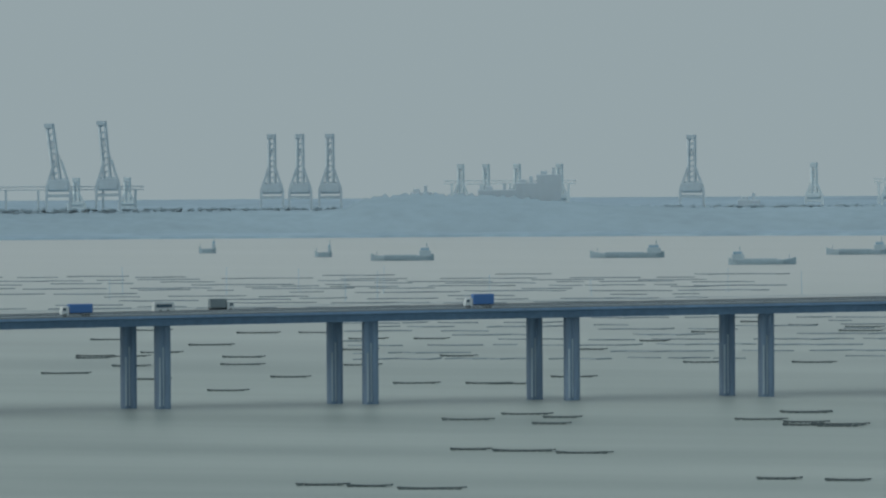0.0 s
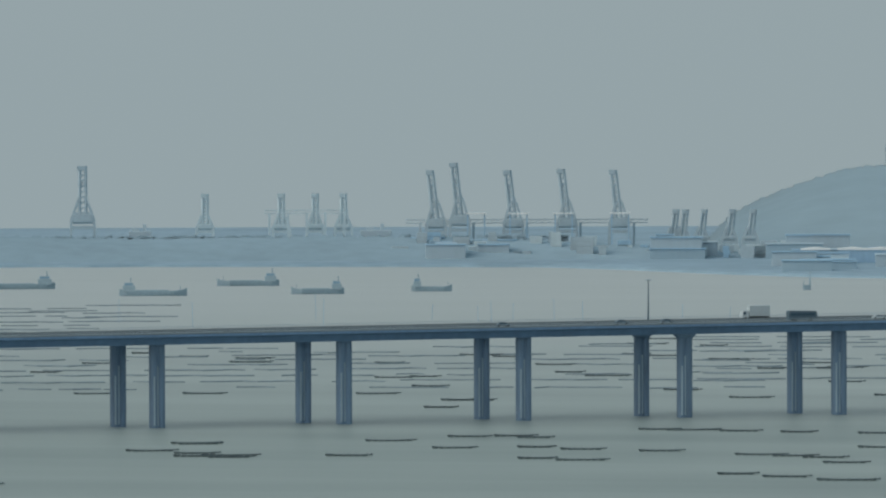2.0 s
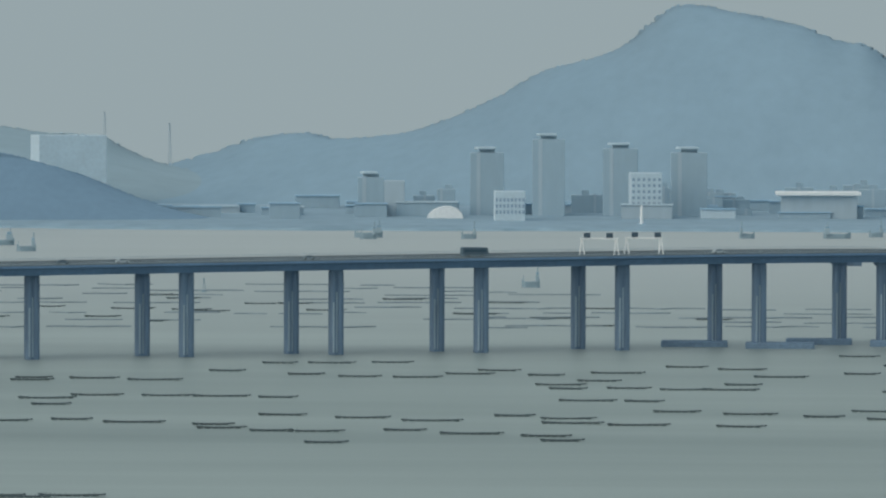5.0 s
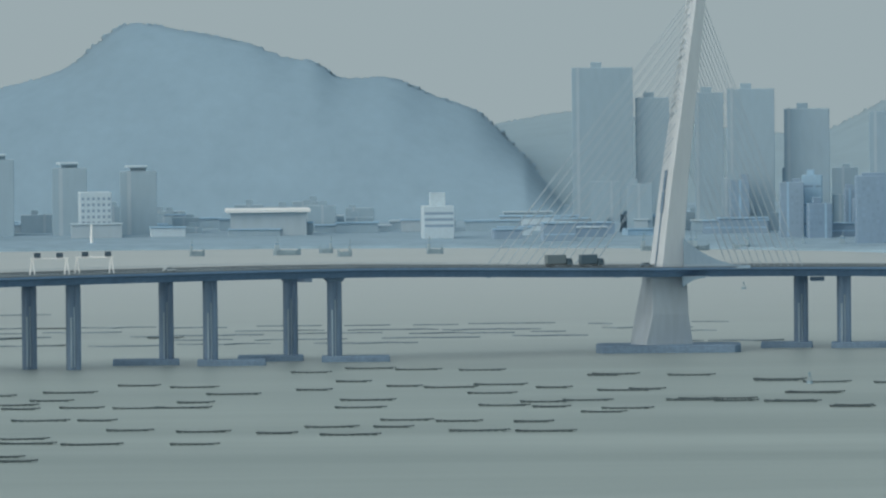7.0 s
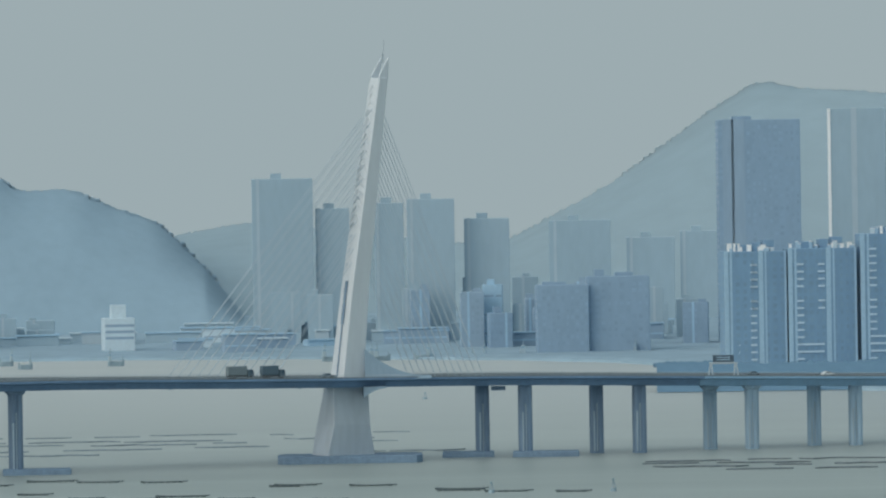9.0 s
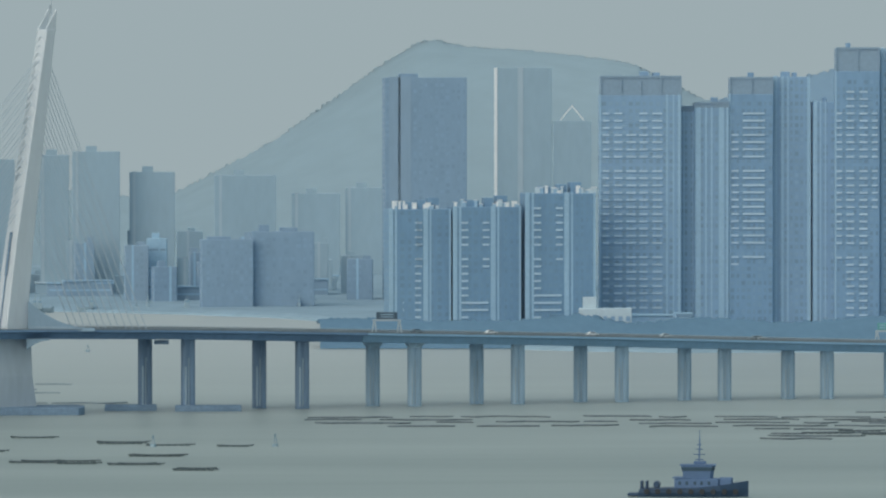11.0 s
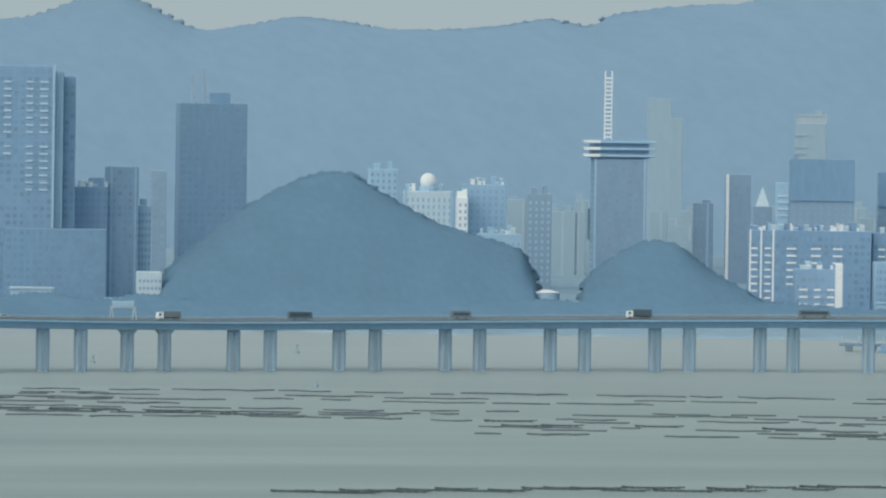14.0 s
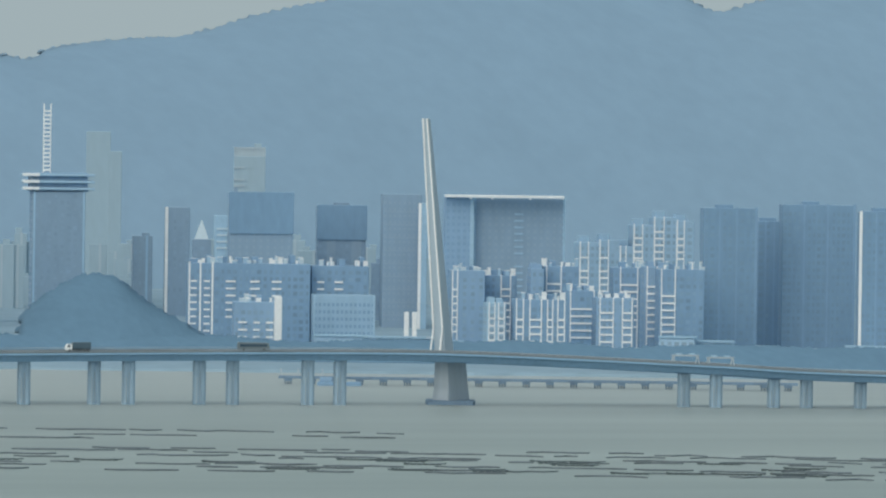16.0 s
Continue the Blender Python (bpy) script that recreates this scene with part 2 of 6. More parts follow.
def share(name, me, parent, m):
    """Another piece on a mesh that is already there."""
    ob = new(name, me)
    ob.parent = parent
    ob.matrix_basis = m
    return ob


def thing(name, m=None, label="", category="", group="", kind=""):
    e = new(name)
    e.empty_display_size = 1
    if m is not None:
        e.matrix_basis = m
    return tagged(e, label, category, group, kind)


def box(bm, x0, x1, y0, y1, z0, z1, bevel=0.0):
    vs = [bm.verts.new(p) for p in ((x0, y0, z0), (x1, y0, z0), (x1, y1, z0), (x0, y1, z0), (x0, y0, z1), (x1, y0, z1), (x1, y1, z1), (x0, y1, z1))]
    fs = [bm.faces.new([vs[i] for i in q]) for q in ((0, 3, 2, 1), (4, 5, 6, 7), (0, 1, 5, 4), (1, 2, 6, 5), (2, 3, 7, 6), (3, 0, 4, 7))]
    if bevel:
        bmesh.ops.bevel(bm, geom=list({e for f in fs for e in f.edges}), offset=bevel, segments=1, affect="EDGES")
    return bm


def loft(bm, rings, close=True):
    """Skin rings of points with the same count, closed at both ends."""
    rows = [[bm.verts.new(p) for p in r] for r in rings]
    n = len(rows[0])
    for a, b in zip(rows, rows[1:]):
        for i in range(n):
            bm.faces.new((a[i], a[(i + 1) % n], b[(i + 1) % n], b[i]))
    if close:
        bm.faces.new(rows[0])
        bm.faces.new(rows[-1][::-1])
    return bm


def rod(bm, a, b, r, n=6):
    a, b = Vector(a), Vector(b)
    q = (b - a).to_track_quat("Z", "Y")
    ring = [q @ Vector((r * math.cos(2 * math.pi * i / n), r * math.sin(2 * math.pi * i / n), 0)) for i in range(n)]
    return loft(bm, [[a + p for p in ring], [b + p for p in ring]])


def facing(u, d, z=0.0, turn=0.0):
    """A pose at (u, d) whose -y side looks at the viewpoint, turned by degrees."""
    p = spot(u, d, z)
    return pose(p.x, p.y, p.z, 0, 0, -math.degrees((u - MID) / K) + turn)


# ---- water and land ----
bm = bmesh.new()
bmesh.ops.create_grid(bm, x_segments=8, y_segments=8, size=7000)
water = part("water", bm, WATER)
water.location = (0, 2500, 0)
tagged(water, "grey-green hazy bay water with faint ripples", "water", kind="structure")

shore_v = curve([(-1500, -20), (1200, -18), (1700, 0), (2300, 9), (3800, 13), (4600, 30), (4850, 55), (5050, 86), (5600, 92), (9300, 92)])
bm = bmesh.new()
us = np.linspace(-1500, 9300, 360)
rows = []
for u in us:
    d0 = reach(shore_v(u)) + 8 * noise.noise((u * 0.01, 0, 3))
    row = []
    for k, (dd, z) in enumerate(((0, -1.0), (2, 1.2), (14, 2.6), (60, 3.0), (4960 - d0, 4.0))):
        p = spot(u, d0 + dd, z + (0.5 * noise.noise((u * 0.05, k, 1)) if k in (1, 2) else 0))
        row.append(bm.verts.new(p))
    rows.append(row)
for a, b in zip(rows, rows[1:]):
    for i in range(4):
        bm.faces.new((a[i], b[i], b[i + 1], a[i + 1]))
tagged(part("ground", bm, LAND), "flat hazy built-up shore land behind a low sea wall", "ground", kind="structure")


def clumps(name, places, size, material, label, seed, flat=0.8):
    """Rounded, uneven tree crowns, joined."""
    r = random.Random(seed)
    verts, faces = [], []
    n = 7
    rings = ((-0.5, 0.9), (0.2, 1.0), (0.62, 0.74), (0.92, 0.32))
    for p in places:
        k = size * r.uniform(0.55, 1.45)
        tall = k * flat * r.uniform(0.8, 1.3)
        base = len(verts)
        turn = r.uniform(0, 6.3)
        for z, w in rings:
            for i in range(n):
                a = turn + 2 * math.pi * (i + 0.5 * r.random()) / n
                q = w * r.uniform(0.72, 1.2)
                verts.append((p.x + k * q * math.cos(a), p.y + k * q * math.sin(a), p.z + tall * (z + 0.18 * r.random())))
        for j in range(len(rings) - 1):
            for i in range(n):
                faces.append((base + j * n + i, base + j * n + (i + 1) % n, base + (j + 1) * n + (i + 1) % n, base + (j + 1) * n + i))
        faces.append([base + (len(rings) - 1) * n + i for i in range(n)])
    me = bpy.data.meshes.new(name)
    me.from_pydata(verts, [], faces)
    me.materials.append(material)
    for q in me.polygons:
        q.use_smooth = True
    return tagged(new(name, me), label, "trees", kind="stuff")


def slope(f):
    """Share of the ridge height at share f of the way up a hill's front."""
    return math.sin(f * math.pi / 2) ** 0.9


def ridge_heights(pts, d1, nu):
    """Heights along a ridge, and the same evened out, for the lower slopes."""
    top = curve(pts)
    u0, u1 = pts[0][0], pts[-1][0]
    hs = np.array([max(0.5, rise(top(u0 + (u1 - u0) * i / nu), d1)) for i in range(nu + 1)])
    k = max(1, min(60, nu // 6))
    even = np.convolve(np.pad(hs, k, mode="edge"), np.ones(2 * k + 1) / (2 * k + 1), mode="valid")
    return hs, np.minimum(even, hs * 1.15)


def wood(name, pts, d0, d1, material, label, count, size, seed):
    """Crowns along a hill's ridge, sunk into it by half."""
    r = random.Random(seed)
    nu = 200
    hs, even = ridge_heights(pts, d1, nu)
    places = []
    while len(places) < count:
        i = r.randint(0, nu)
        f = r.uniform(0.96, 1.0)
        if hs[i] < size * 1.5:
            continue
        u = pts[0][0] + (pts[-1][0] - pts[0][0]) * (i + r.uniform(-0.5, 0.5)) / nu
        z = (hs[i] * f * f + even[i] * (1 - f * f)) * slope(f)
        places.append(spot(u, d0 + (d1 - d0) * f, z - size * 0.7))
    clumps(name, places, size, material, label, seed)


def hill(name, pts, d0, d1, material, label, rough=1.0, seed=0):
    """A wooded hill: a ridge line over bearings, with a front slope from range d0 up to range d1."""
    u0, u1 = pts[0][0], pts[-1][0]
    nu, nd = max(60, int((u1 - u0) / 5)), 24
    bm = bmesh.new()
    grid = []
    hs, even = ridge_heights(pts, d1, nu)
    for i in range(nu + 1):
        u = u0 + (u1 - u0) * i / nu
        col = []
        h = hs[i]
        for k in range(nd + 1):
            f = k / nd
            d = d0 + (d1 - d0) * f
            z = (h * f * f + even[i] * (1 - f * f)) * slope(f)
            fold = noise.fractal((u * 0.004, z * 0.012, seed), 0.9, 2.0, 3) * 5 * f * (1 - f) * min(1, h / 80)
            tree = 0.8 * rough * f ** 14 * (1.3 * noise.noise((u * 0.11, 0, seed + 5)) + 1.0 * noise.noise((u * 0.3, 3, seed + 9)))
            col.append(bm.verts.new(spot(u, d + fold, max(0.2, z + tree * min(1.0, h / 15)))))
        col.append(bm.verts.new(spot(u, d1 + 20, -2)))
        grid.append(col)
    for a, b in zip(grid, grid[1:]):
        for k in range(nd + 1):
            bm.faces.new((a[k], b[k], b[k + 1], a[k + 1]))
    ob = part(name, bm, material)
    for p in ob.data.polygons:
        p.use_smooth = True
    return tagged(ob, label, "hill", kind="structure")


H1 = [(1540, -60), (1590, -110), (1660, -145), (1740, -175), (1800, -192), (1860, -196), (1900, -192), (1940, -177), (2010, -172), (2070, -163), (2180, -155), (2220, -135), (2270, -112), (2330, -98), (2400, -88), (2500, -80), (2620, -68), (2750, -50)]
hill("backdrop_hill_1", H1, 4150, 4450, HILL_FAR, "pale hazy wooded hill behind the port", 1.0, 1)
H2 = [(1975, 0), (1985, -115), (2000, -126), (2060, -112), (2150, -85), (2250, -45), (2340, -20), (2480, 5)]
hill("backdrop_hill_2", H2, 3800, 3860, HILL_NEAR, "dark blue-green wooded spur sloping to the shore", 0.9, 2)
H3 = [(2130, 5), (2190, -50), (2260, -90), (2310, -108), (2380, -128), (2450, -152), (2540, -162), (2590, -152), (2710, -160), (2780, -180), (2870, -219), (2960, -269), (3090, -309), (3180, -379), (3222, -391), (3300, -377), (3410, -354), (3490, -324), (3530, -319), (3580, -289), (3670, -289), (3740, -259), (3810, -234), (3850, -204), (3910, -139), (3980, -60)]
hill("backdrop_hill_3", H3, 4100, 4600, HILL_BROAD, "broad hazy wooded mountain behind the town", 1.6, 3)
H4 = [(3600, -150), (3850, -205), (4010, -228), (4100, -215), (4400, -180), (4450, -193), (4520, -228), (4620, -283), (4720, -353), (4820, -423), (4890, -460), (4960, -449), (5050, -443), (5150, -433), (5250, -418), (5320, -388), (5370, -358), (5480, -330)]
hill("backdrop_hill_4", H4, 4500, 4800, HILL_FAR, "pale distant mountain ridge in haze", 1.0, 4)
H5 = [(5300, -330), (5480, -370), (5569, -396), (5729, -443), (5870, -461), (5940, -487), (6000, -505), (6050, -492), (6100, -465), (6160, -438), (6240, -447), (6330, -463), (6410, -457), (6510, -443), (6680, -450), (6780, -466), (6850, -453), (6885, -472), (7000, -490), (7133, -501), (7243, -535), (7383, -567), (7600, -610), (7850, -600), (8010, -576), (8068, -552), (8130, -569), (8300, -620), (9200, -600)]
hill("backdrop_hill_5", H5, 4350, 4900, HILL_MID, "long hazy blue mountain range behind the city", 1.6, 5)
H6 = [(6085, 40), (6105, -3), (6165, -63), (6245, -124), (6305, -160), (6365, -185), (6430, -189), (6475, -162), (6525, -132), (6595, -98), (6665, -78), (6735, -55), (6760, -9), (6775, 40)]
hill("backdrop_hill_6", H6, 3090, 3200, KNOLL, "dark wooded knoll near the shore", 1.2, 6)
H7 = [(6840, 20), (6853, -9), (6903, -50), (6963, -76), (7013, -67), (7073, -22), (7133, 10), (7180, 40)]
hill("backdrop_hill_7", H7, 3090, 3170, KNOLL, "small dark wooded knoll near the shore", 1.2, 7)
for k, (pts, d0, d1, m, n, size, lab) in enumerate((
        (H1, 4150, 4450, HILL_FAR, 900, 1.5, "pale hazy tree crowns on a far hill"), (H2, 3800, 3860, HILL_NEAR, 450, 1.1, "dark hazy tree crowns on the spur"),
        (H3, 4100, 4600, HILL_BROAD, 2200, 1.7, "hazy tree crowns on the broad mountain"), (H4, 4500, 4800, HILL_FAR, 1300, 1.6, "pale tree crowns on the distant ridge"),
        (H5, 4350, 4900, HILL_MID, 3800, 1.8, "hazy tree crowns on the long range"),
        (H6, 3090, 3200, KNOLL, 420, 2.0, "dark tree crowns on the knoll"), (H7, 3090, 3170, KNOLL, 240, 1.9, "dark tree crowns on the small knoll"))):
    wood("hill_trees", pts, d0, d1, m, lab, n, size, 41 + k)

# ---- bridge ----
FAR_PIERS = [-930, -560, -195, 159, 500, 828, 1144, 1427, 1698, 1979, 2252, 2516, 2774, 3024, 3266, 3486, 4390, 4592, 4793, 4977, 5161, 5345, 5528, 5709, 5891, 6040,
             6228, 6415, 6603, 6789, 6974, 7160, 7352, 8018, 8177, 8330, 8480]


NEAR_PIERS = [-871, -500, -132, 225, 569, 900, 1218, 1503, 1776, 2057, 2330, 2595, 2852, 3102, 3344, 3564, 4466, 4668, 4867, 5050, 5234, 5416, 5597, 5778, 5958, 6106,
              6293, 6479, 6664, 6850, 7035, 7219, 7409, 8075, 8235, 8388, 8538]
far_drop = curve([(-1300, 290), (-195, 272.4), (500, 261.6), (1144, 250.7), (1979, 236.4), (2774, 223.3), (3486, 208.5), (4100, 197.5), (4690, 188.6), (5161, 179), (5709, 171), (6228, 162.3), (6789, 154.6), (7352, 148.9), (8018, 142.9), (8800, 137)])
near_drop = curve([(-1300, 292), (-132, 273.8), (569, 263.5), (1218, 253), (2057, 238.4), (2852, 225.4), (3564, 211), (4200, 199), (4760, 189.3), (5234, 179.3), (5778, 170.2), (6293, 161.5), (6850, 154.4), (7409, 148.1), (8075, 142.6), (8900, 136.5)])
shift = curve([(a, b) for a, b in zip(FAR_PIERS, NEAR_PIERS)])


def far_row(u):
    return u, reach(far_drop(u))


def near_row(u):
    w = shift(u) if u > FAR_PIERS[0] else u + 59
    if u > FAR_PIERS[-1]:
        w = u + 58
    return w, reach(near_drop(w))


soffit = curve([(-1200, 24.6), (-195, 25.2), (1000, 26), (1980, 27), (2770, 28), (3500, 28.2), (3950, 26.3), (4400, 24.8), (4800, 22.4), (5160, 20), (5530, 17.4),
                (5890, 15.6), (6230, 15.2), (6970, 16.5), (7352, 17.0), (7570, 16.6), (8018, 12.8), (8180, 10.9), (8480, 9.4), (8800, 8.5)])
JOINT = 4690        # bearing at which the southern viaduct gives way to the haze-tinted northern one
south = thing("sea_bridge", label="long dark blue-grey concrete sea bridge with twin decks on paired piers", category="bridge")
north = thing("sea_bridge", label="haze-tinted blue-grey low viaduct with twin decks on paired short piers", category="bridge")


def along(row, u):
    w, d = row(u)
    a, b = spot(*row(u - 25)), spot(*row(u + 25))
    return spot(w, d), (b - a).normalized()


def gap_half(u):
    """Half the clear distance between the two rows of piers, square to the road."""
    p, t = along(far_row, u)
    q, _ = along(near_row, u)
    return max(0.8, min(3.7, (q - p).dot(Vector((t.y, -t.x, 0))) / 2 - 0.15))


def sweep(name, row, section, material, parent, u0, u1, label=""):
    """A section (across, height) swept along one row of piers; 'in' stands for the edge at the median gap."""
    bm = bmesh.new()
    n = max(2, int((u1 - u0) / 30))
    rings = []
    out = 1 if row is near_row else -1
    for i in range(n + 1):
        u = u0 + (u1 - u0) * i / n
        p, t = along(row, u)
        side = Vector((t.y, -t.x, 0)) * out
        g = gap_half(u)
        rings.append([p + side * (s if s > -0.5 else -g - (s + 1)) + Vector((0, 0, soffit(u) + h)) for s, h in section])
    loft(bm, rings)
    return part(name, bm, material, parent, label)


# across: -1 is the edge at the median gap, positive figures lie outward from the pier line
for row in (far_row, near_row):
    wide = 9.2 if row is near_row else 14.0
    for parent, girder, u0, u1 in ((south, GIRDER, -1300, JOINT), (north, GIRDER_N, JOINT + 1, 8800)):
        stops = [u0] + [(a + b) / 2 for a, b in zip(FAR_PIERS, FAR_PIERS[1:]) if u0 + 60 < (a + b) / 2 < u1 - 60] + [u1]
        for a, b in zip(stops, stops[1:]):
            sweep("girder", row, [(-1, 0), (4.0, 0), (5.2, 2.0), (wide, 2.6), (wide, 3.3), (-1, 3.3)], girder, parent, a, b - 0.25)
        sweep("roadway", row, [(-1.2, 3.31), (wide - 0.5, 3.31), (wide - 0.5, 3.42), (-1.2, 3.42)], ROAD, parent, u0, u1, "pale grey asphalt roadway")
        sweep("kerb", row, [(wide - 0.45, 3.31), (wide, 3.31), (wide, 3.62), (wide - 0.45, 3.62)], KERB, parent, u0, u1, "pale concrete kerb")
        for z in (3.95, 4.35):
            sweep("handrail", row, [(wide - 0.2, z), (wide - 0.08, z), (wide - 0.08, z + 0.1), (wide - 0.2, z + 0.1)], STEEL, parent, u0, u1)
        sweep("median_barrier", row, [(-1.15, 3.43), (-1.55, 3.43), (-1.5, 4.2), (-1.25, 4.2)][::-1], KERB, parent, u0, u1, "pale median barrier")

HAMMER = (1427, 3486, 4793, 6040)      # expansion piers with a wider head
CAPPED = (3266, 3486, 4390)            # piers that stand on a low pile cap


def pier(row, u):
    w, d = row(u)
    h = soffit(u)
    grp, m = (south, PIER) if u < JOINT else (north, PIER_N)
    prof = [(-2.2, -1.4), (-1.5, -2.0), (-0.55, -2.0), (-0.35, -1.6), (0.35, -1.6), (0.55, -2.0), (1.5, -2.0), (2.2, -1.4),
            (2.2, 1.4), (1.5, 2.0), (-1.5, 2.0), (-2.2, 1.4)]
    bm = bmesh.new()
    loft(bm, [[Vector((x, y, z)) for x, y in prof] for z in (-3, h * 0.5, h - 0.5)])
    o = part("pier", bm, m, grp)
    o.matrix_basis = facing(w, d, 0, 14)
    bm = bmesh.new()
    k = 1.35 if u in HAMMER else 0.92
    hh = 2.4 if u in HAMMER else 0.5
    loft(bm, [[Vector((x * s, y * s, z)) for x, y in ((-2.2, -2), (2.2, -2), (2.2, 2), (-2.2, 2))] for z, s in ((h - 0.5 - hh * 0.45, 0.9), (h - 0.5, k), (h, k))])
    part("pier_head", bm, m, o)
    # two pale ribs added to stand in for sunlit strips on the pier
    for x in (-1.25, -0.15):
        bm = bmesh.new()
        y = -2.0 if x < -0.5 else -1.6
        loft(bm, [[Vector((x + a, y + c, z)) for a, c in ((-0.28, 0.02), (0.28, 0.02), (0.2, -0.14), (-0.2, -0.14))] for z in (0.8, h * (0.62 if x < -0.5 else 0.74))])
        part("sunlit_rib", bm, STREAK, o, "pale added rib painted as a sunlit strip")
    if u in CAPPED:
        bm = bmesh.new()
        near = row is near_row
        x0, x1 = (-4.5, 18.5) if near else (-18.0, 4.3)
        if u == 4390 and not near:
            x0, x1 = -14.0, 4.0
        box(bm, x0, x1, -5, 5, -1.5, 2.0, 0.35)
        c = part("pile_cap", bm, CAP, grp, "low dark concrete pile cap")
        c.matrix_basis = facing(w, d - 1)
    return o


for u in FAR_PIERS:
    for row in (far_row, near_row):
        pier(row, u)

# inspection platforms beside three pier heads
for row, u, s in ((far_row, 3486, 5.0), (near_row, 4390, -4.6)):
    w, d = row(u)
    bm = bmesh.new()
    box(bm, min(s, s * 2.0) - 2.5, max(s, s * 2.0) + 2.5 - abs(s), -2, 2, -0.8, 0.6, 0.1)
    o = part("platform", bm, PIER, south)
    o.matrix_basis = facing(w, d, soffit(u) - 0.9)


# ---- pylons ----
def ring4(c, a, b, yaw):
    """Corners of a rotated rectangle: a along its sunny face, b along its broad face."""
    e1 = Vector((math.cos(yaw), math.sin(yaw), 0))
    e2 = Vector((-e1.y, e1.x, 0))
    return [c - e1 * b / 2 - e2 * a / 2, c + e1 * b / 2 - e2 * a / 2, c + e1 * b / 2 + e2 * a / 2, c - e1 * b / 2 + e2 * a / 2]


def pylon(d, legs, shaft, yaw, cap, label, paint=PYLON):
    """legs: (bearing, height, a, b) below the deck; shaft: the same above it."""
    t = thing("bridge_pylon", label=label, category="pylon")
    bm = bmesh.new()
    loft(bm, [ring4(spot(u, d, z), a, b, yaw) for u, z, a, b in legs])
    bmesh.ops.bevel(bm, geom=bm.edges[:], offset=0.25, segments=1, affect="EDGES")
    part("pylon_leg", bm, LEG, t, "concrete leg, its shade put into the blue-grey")
    bm = bmesh.new()
    loft(bm, [ring4(spot(u, d, z), a, b, yaw) for u, z, a, b in shaft])
    bmesh.ops.bevel(bm, geom=bm.edges[:], offset=0.2, segments=1, affect="EDGES")
    part("pylon_shaft", bm, paint, t)
    u0, u1, z1, dep = cap
    bm = bmesh.new()
    w = (u1 - u0) * d / K / 2
    loft(bm, [[Vector((x * w, y * dep, z)) for x, y in ((-0.92, -1), (0.92, -1), (1, -0.6), (1, 0.6), (0.92, 1), (-0.92, 1), (-1, 0.6), (-1, -0.6))] for z in (-1.5, z1)])
    bmesh.ops.bevel(bm, geom=bm.edges[:], offset=0.2, segments=1, affect="EDGES")
    part("pile_cap", bm, CAP, t, "low dark concrete pile cap").matrix_basis = facing((u0 + u1) / 2, d)
    return t


D1 = reach(199)
Y1 = radians(30)
zd1 = soffit(4150) + 3.4
t1 = pylon(D1, [(4143, -2, 11.0, 19.5), (4143, 4, 10.6, 18.6), (4144, 13, 11.5, 14.6), (4149, 24, 7.0, 14.2), (4150, zd1 - 2, 7.0, 14.4)],
           [(4151, zd1 - 2.5, 8.6, 8.6), (4168, zd1 + 30, 7.7, 6.8), (4192, zd1 + 66, 7.0, 5.1), (4217, rise(-480, D1), 6.2, 3.5)], Y1,
           (4027, 4283, 2.6, 13), "tall white leaning single-mast bridge pylon with a sloping top")
e1, e2 = Vector((math.cos(Y1), math.sin(Y1), 0)), Vector((-math.sin(Y1), math.cos(Y1), 0))
top_u, top_z = 4217, rise(-480, D1)
# forked top: two thin horns that slope up to the back
for s in (-1, 1):
    bm = bmesh.new()
    c = spot(top_u, D1)
    f = e2 * (2.8 * s)
    a0, a1 = c + f - e1 * 1.7, c + f + e1 * 1.9
    loft(bm, [[a0 + Vector((0, 0, top_z - 1)), a1 + Vector((0, 0, top_z - 1)), a1 + Vector((0, 0, top_z + 7.0)) + e1 * 0.5, a0 + Vector((0, 0, top_z + 0.4))],
              [p + e2 * 0.6 * -s for p in (a0 + Vector((0, 0, top_z - 1)), a1 + Vector((0, 0, top_z - 1)), a1 + Vector((0, 0, top_z + 7.0)) + e1 * 0.5, a0 + Vector((0, 0, top_z + 0.4)))]])
    part("top_horn", bm, PYLON, t1)
bm = bmesh.new()
c = spot(top_u, D1) + e1 * 2.0
rod(bm, c + Vector((0, 0, top_z + 5)), c + Vector((0, 0, top_z + 13)), 0.12)
rod(bm, c + Vector((0, 0, top_z + 5)) + e2, c + Vector((0, 0, top_z + 8.5)) + e2, 0.3)
part("lightning_mast", bm, STEEL, t1)


def shaft_at(f):
    """Centre, half thickness and half breadth of the first pylon's shaft at share f of its height."""
    z = zd1 - 2.5 + (top_z - zd1 + 2.5) * f
    u = curve([(0, 4151), (0.32, 4168), (0.67, 4192), (1, 4217)])(f)
    a = 8.6 + (6.2 - 8.6) * f
    b = curve([(0, 8.6), (0.32, 6.8), (0.67, 5.1), (1, 3.5)])(f)
    return spot(u, D1, z), a / 2, b / 2


# chevron cable boxes down the sunny face
for i in range(18):
    f = 0.965 - 0.026 * i
    c, ha, hb = shaft_at(f)
    n = c - e1 * hb
    bm = bmesh.new()
    for s in (-1, 1):
        a, b = n + e2 * s * 0.3 + Vector((0, 0, 1.0)), n + e2 * s * (ha - 0.7) + Vector((0, 0, -1.1))
        loft(bm, [[p + o for o in (Vector((0, 0, -0.35)), Vector((0, 0, 0.35)), -e1 * 0.22 + Vector((0, 0, 0.2)), -e1 * 0.22 + Vector((0, 0, -0.2)))] for p in (a, b)])
    part("cable_anchor", bm, PYLON, t1)
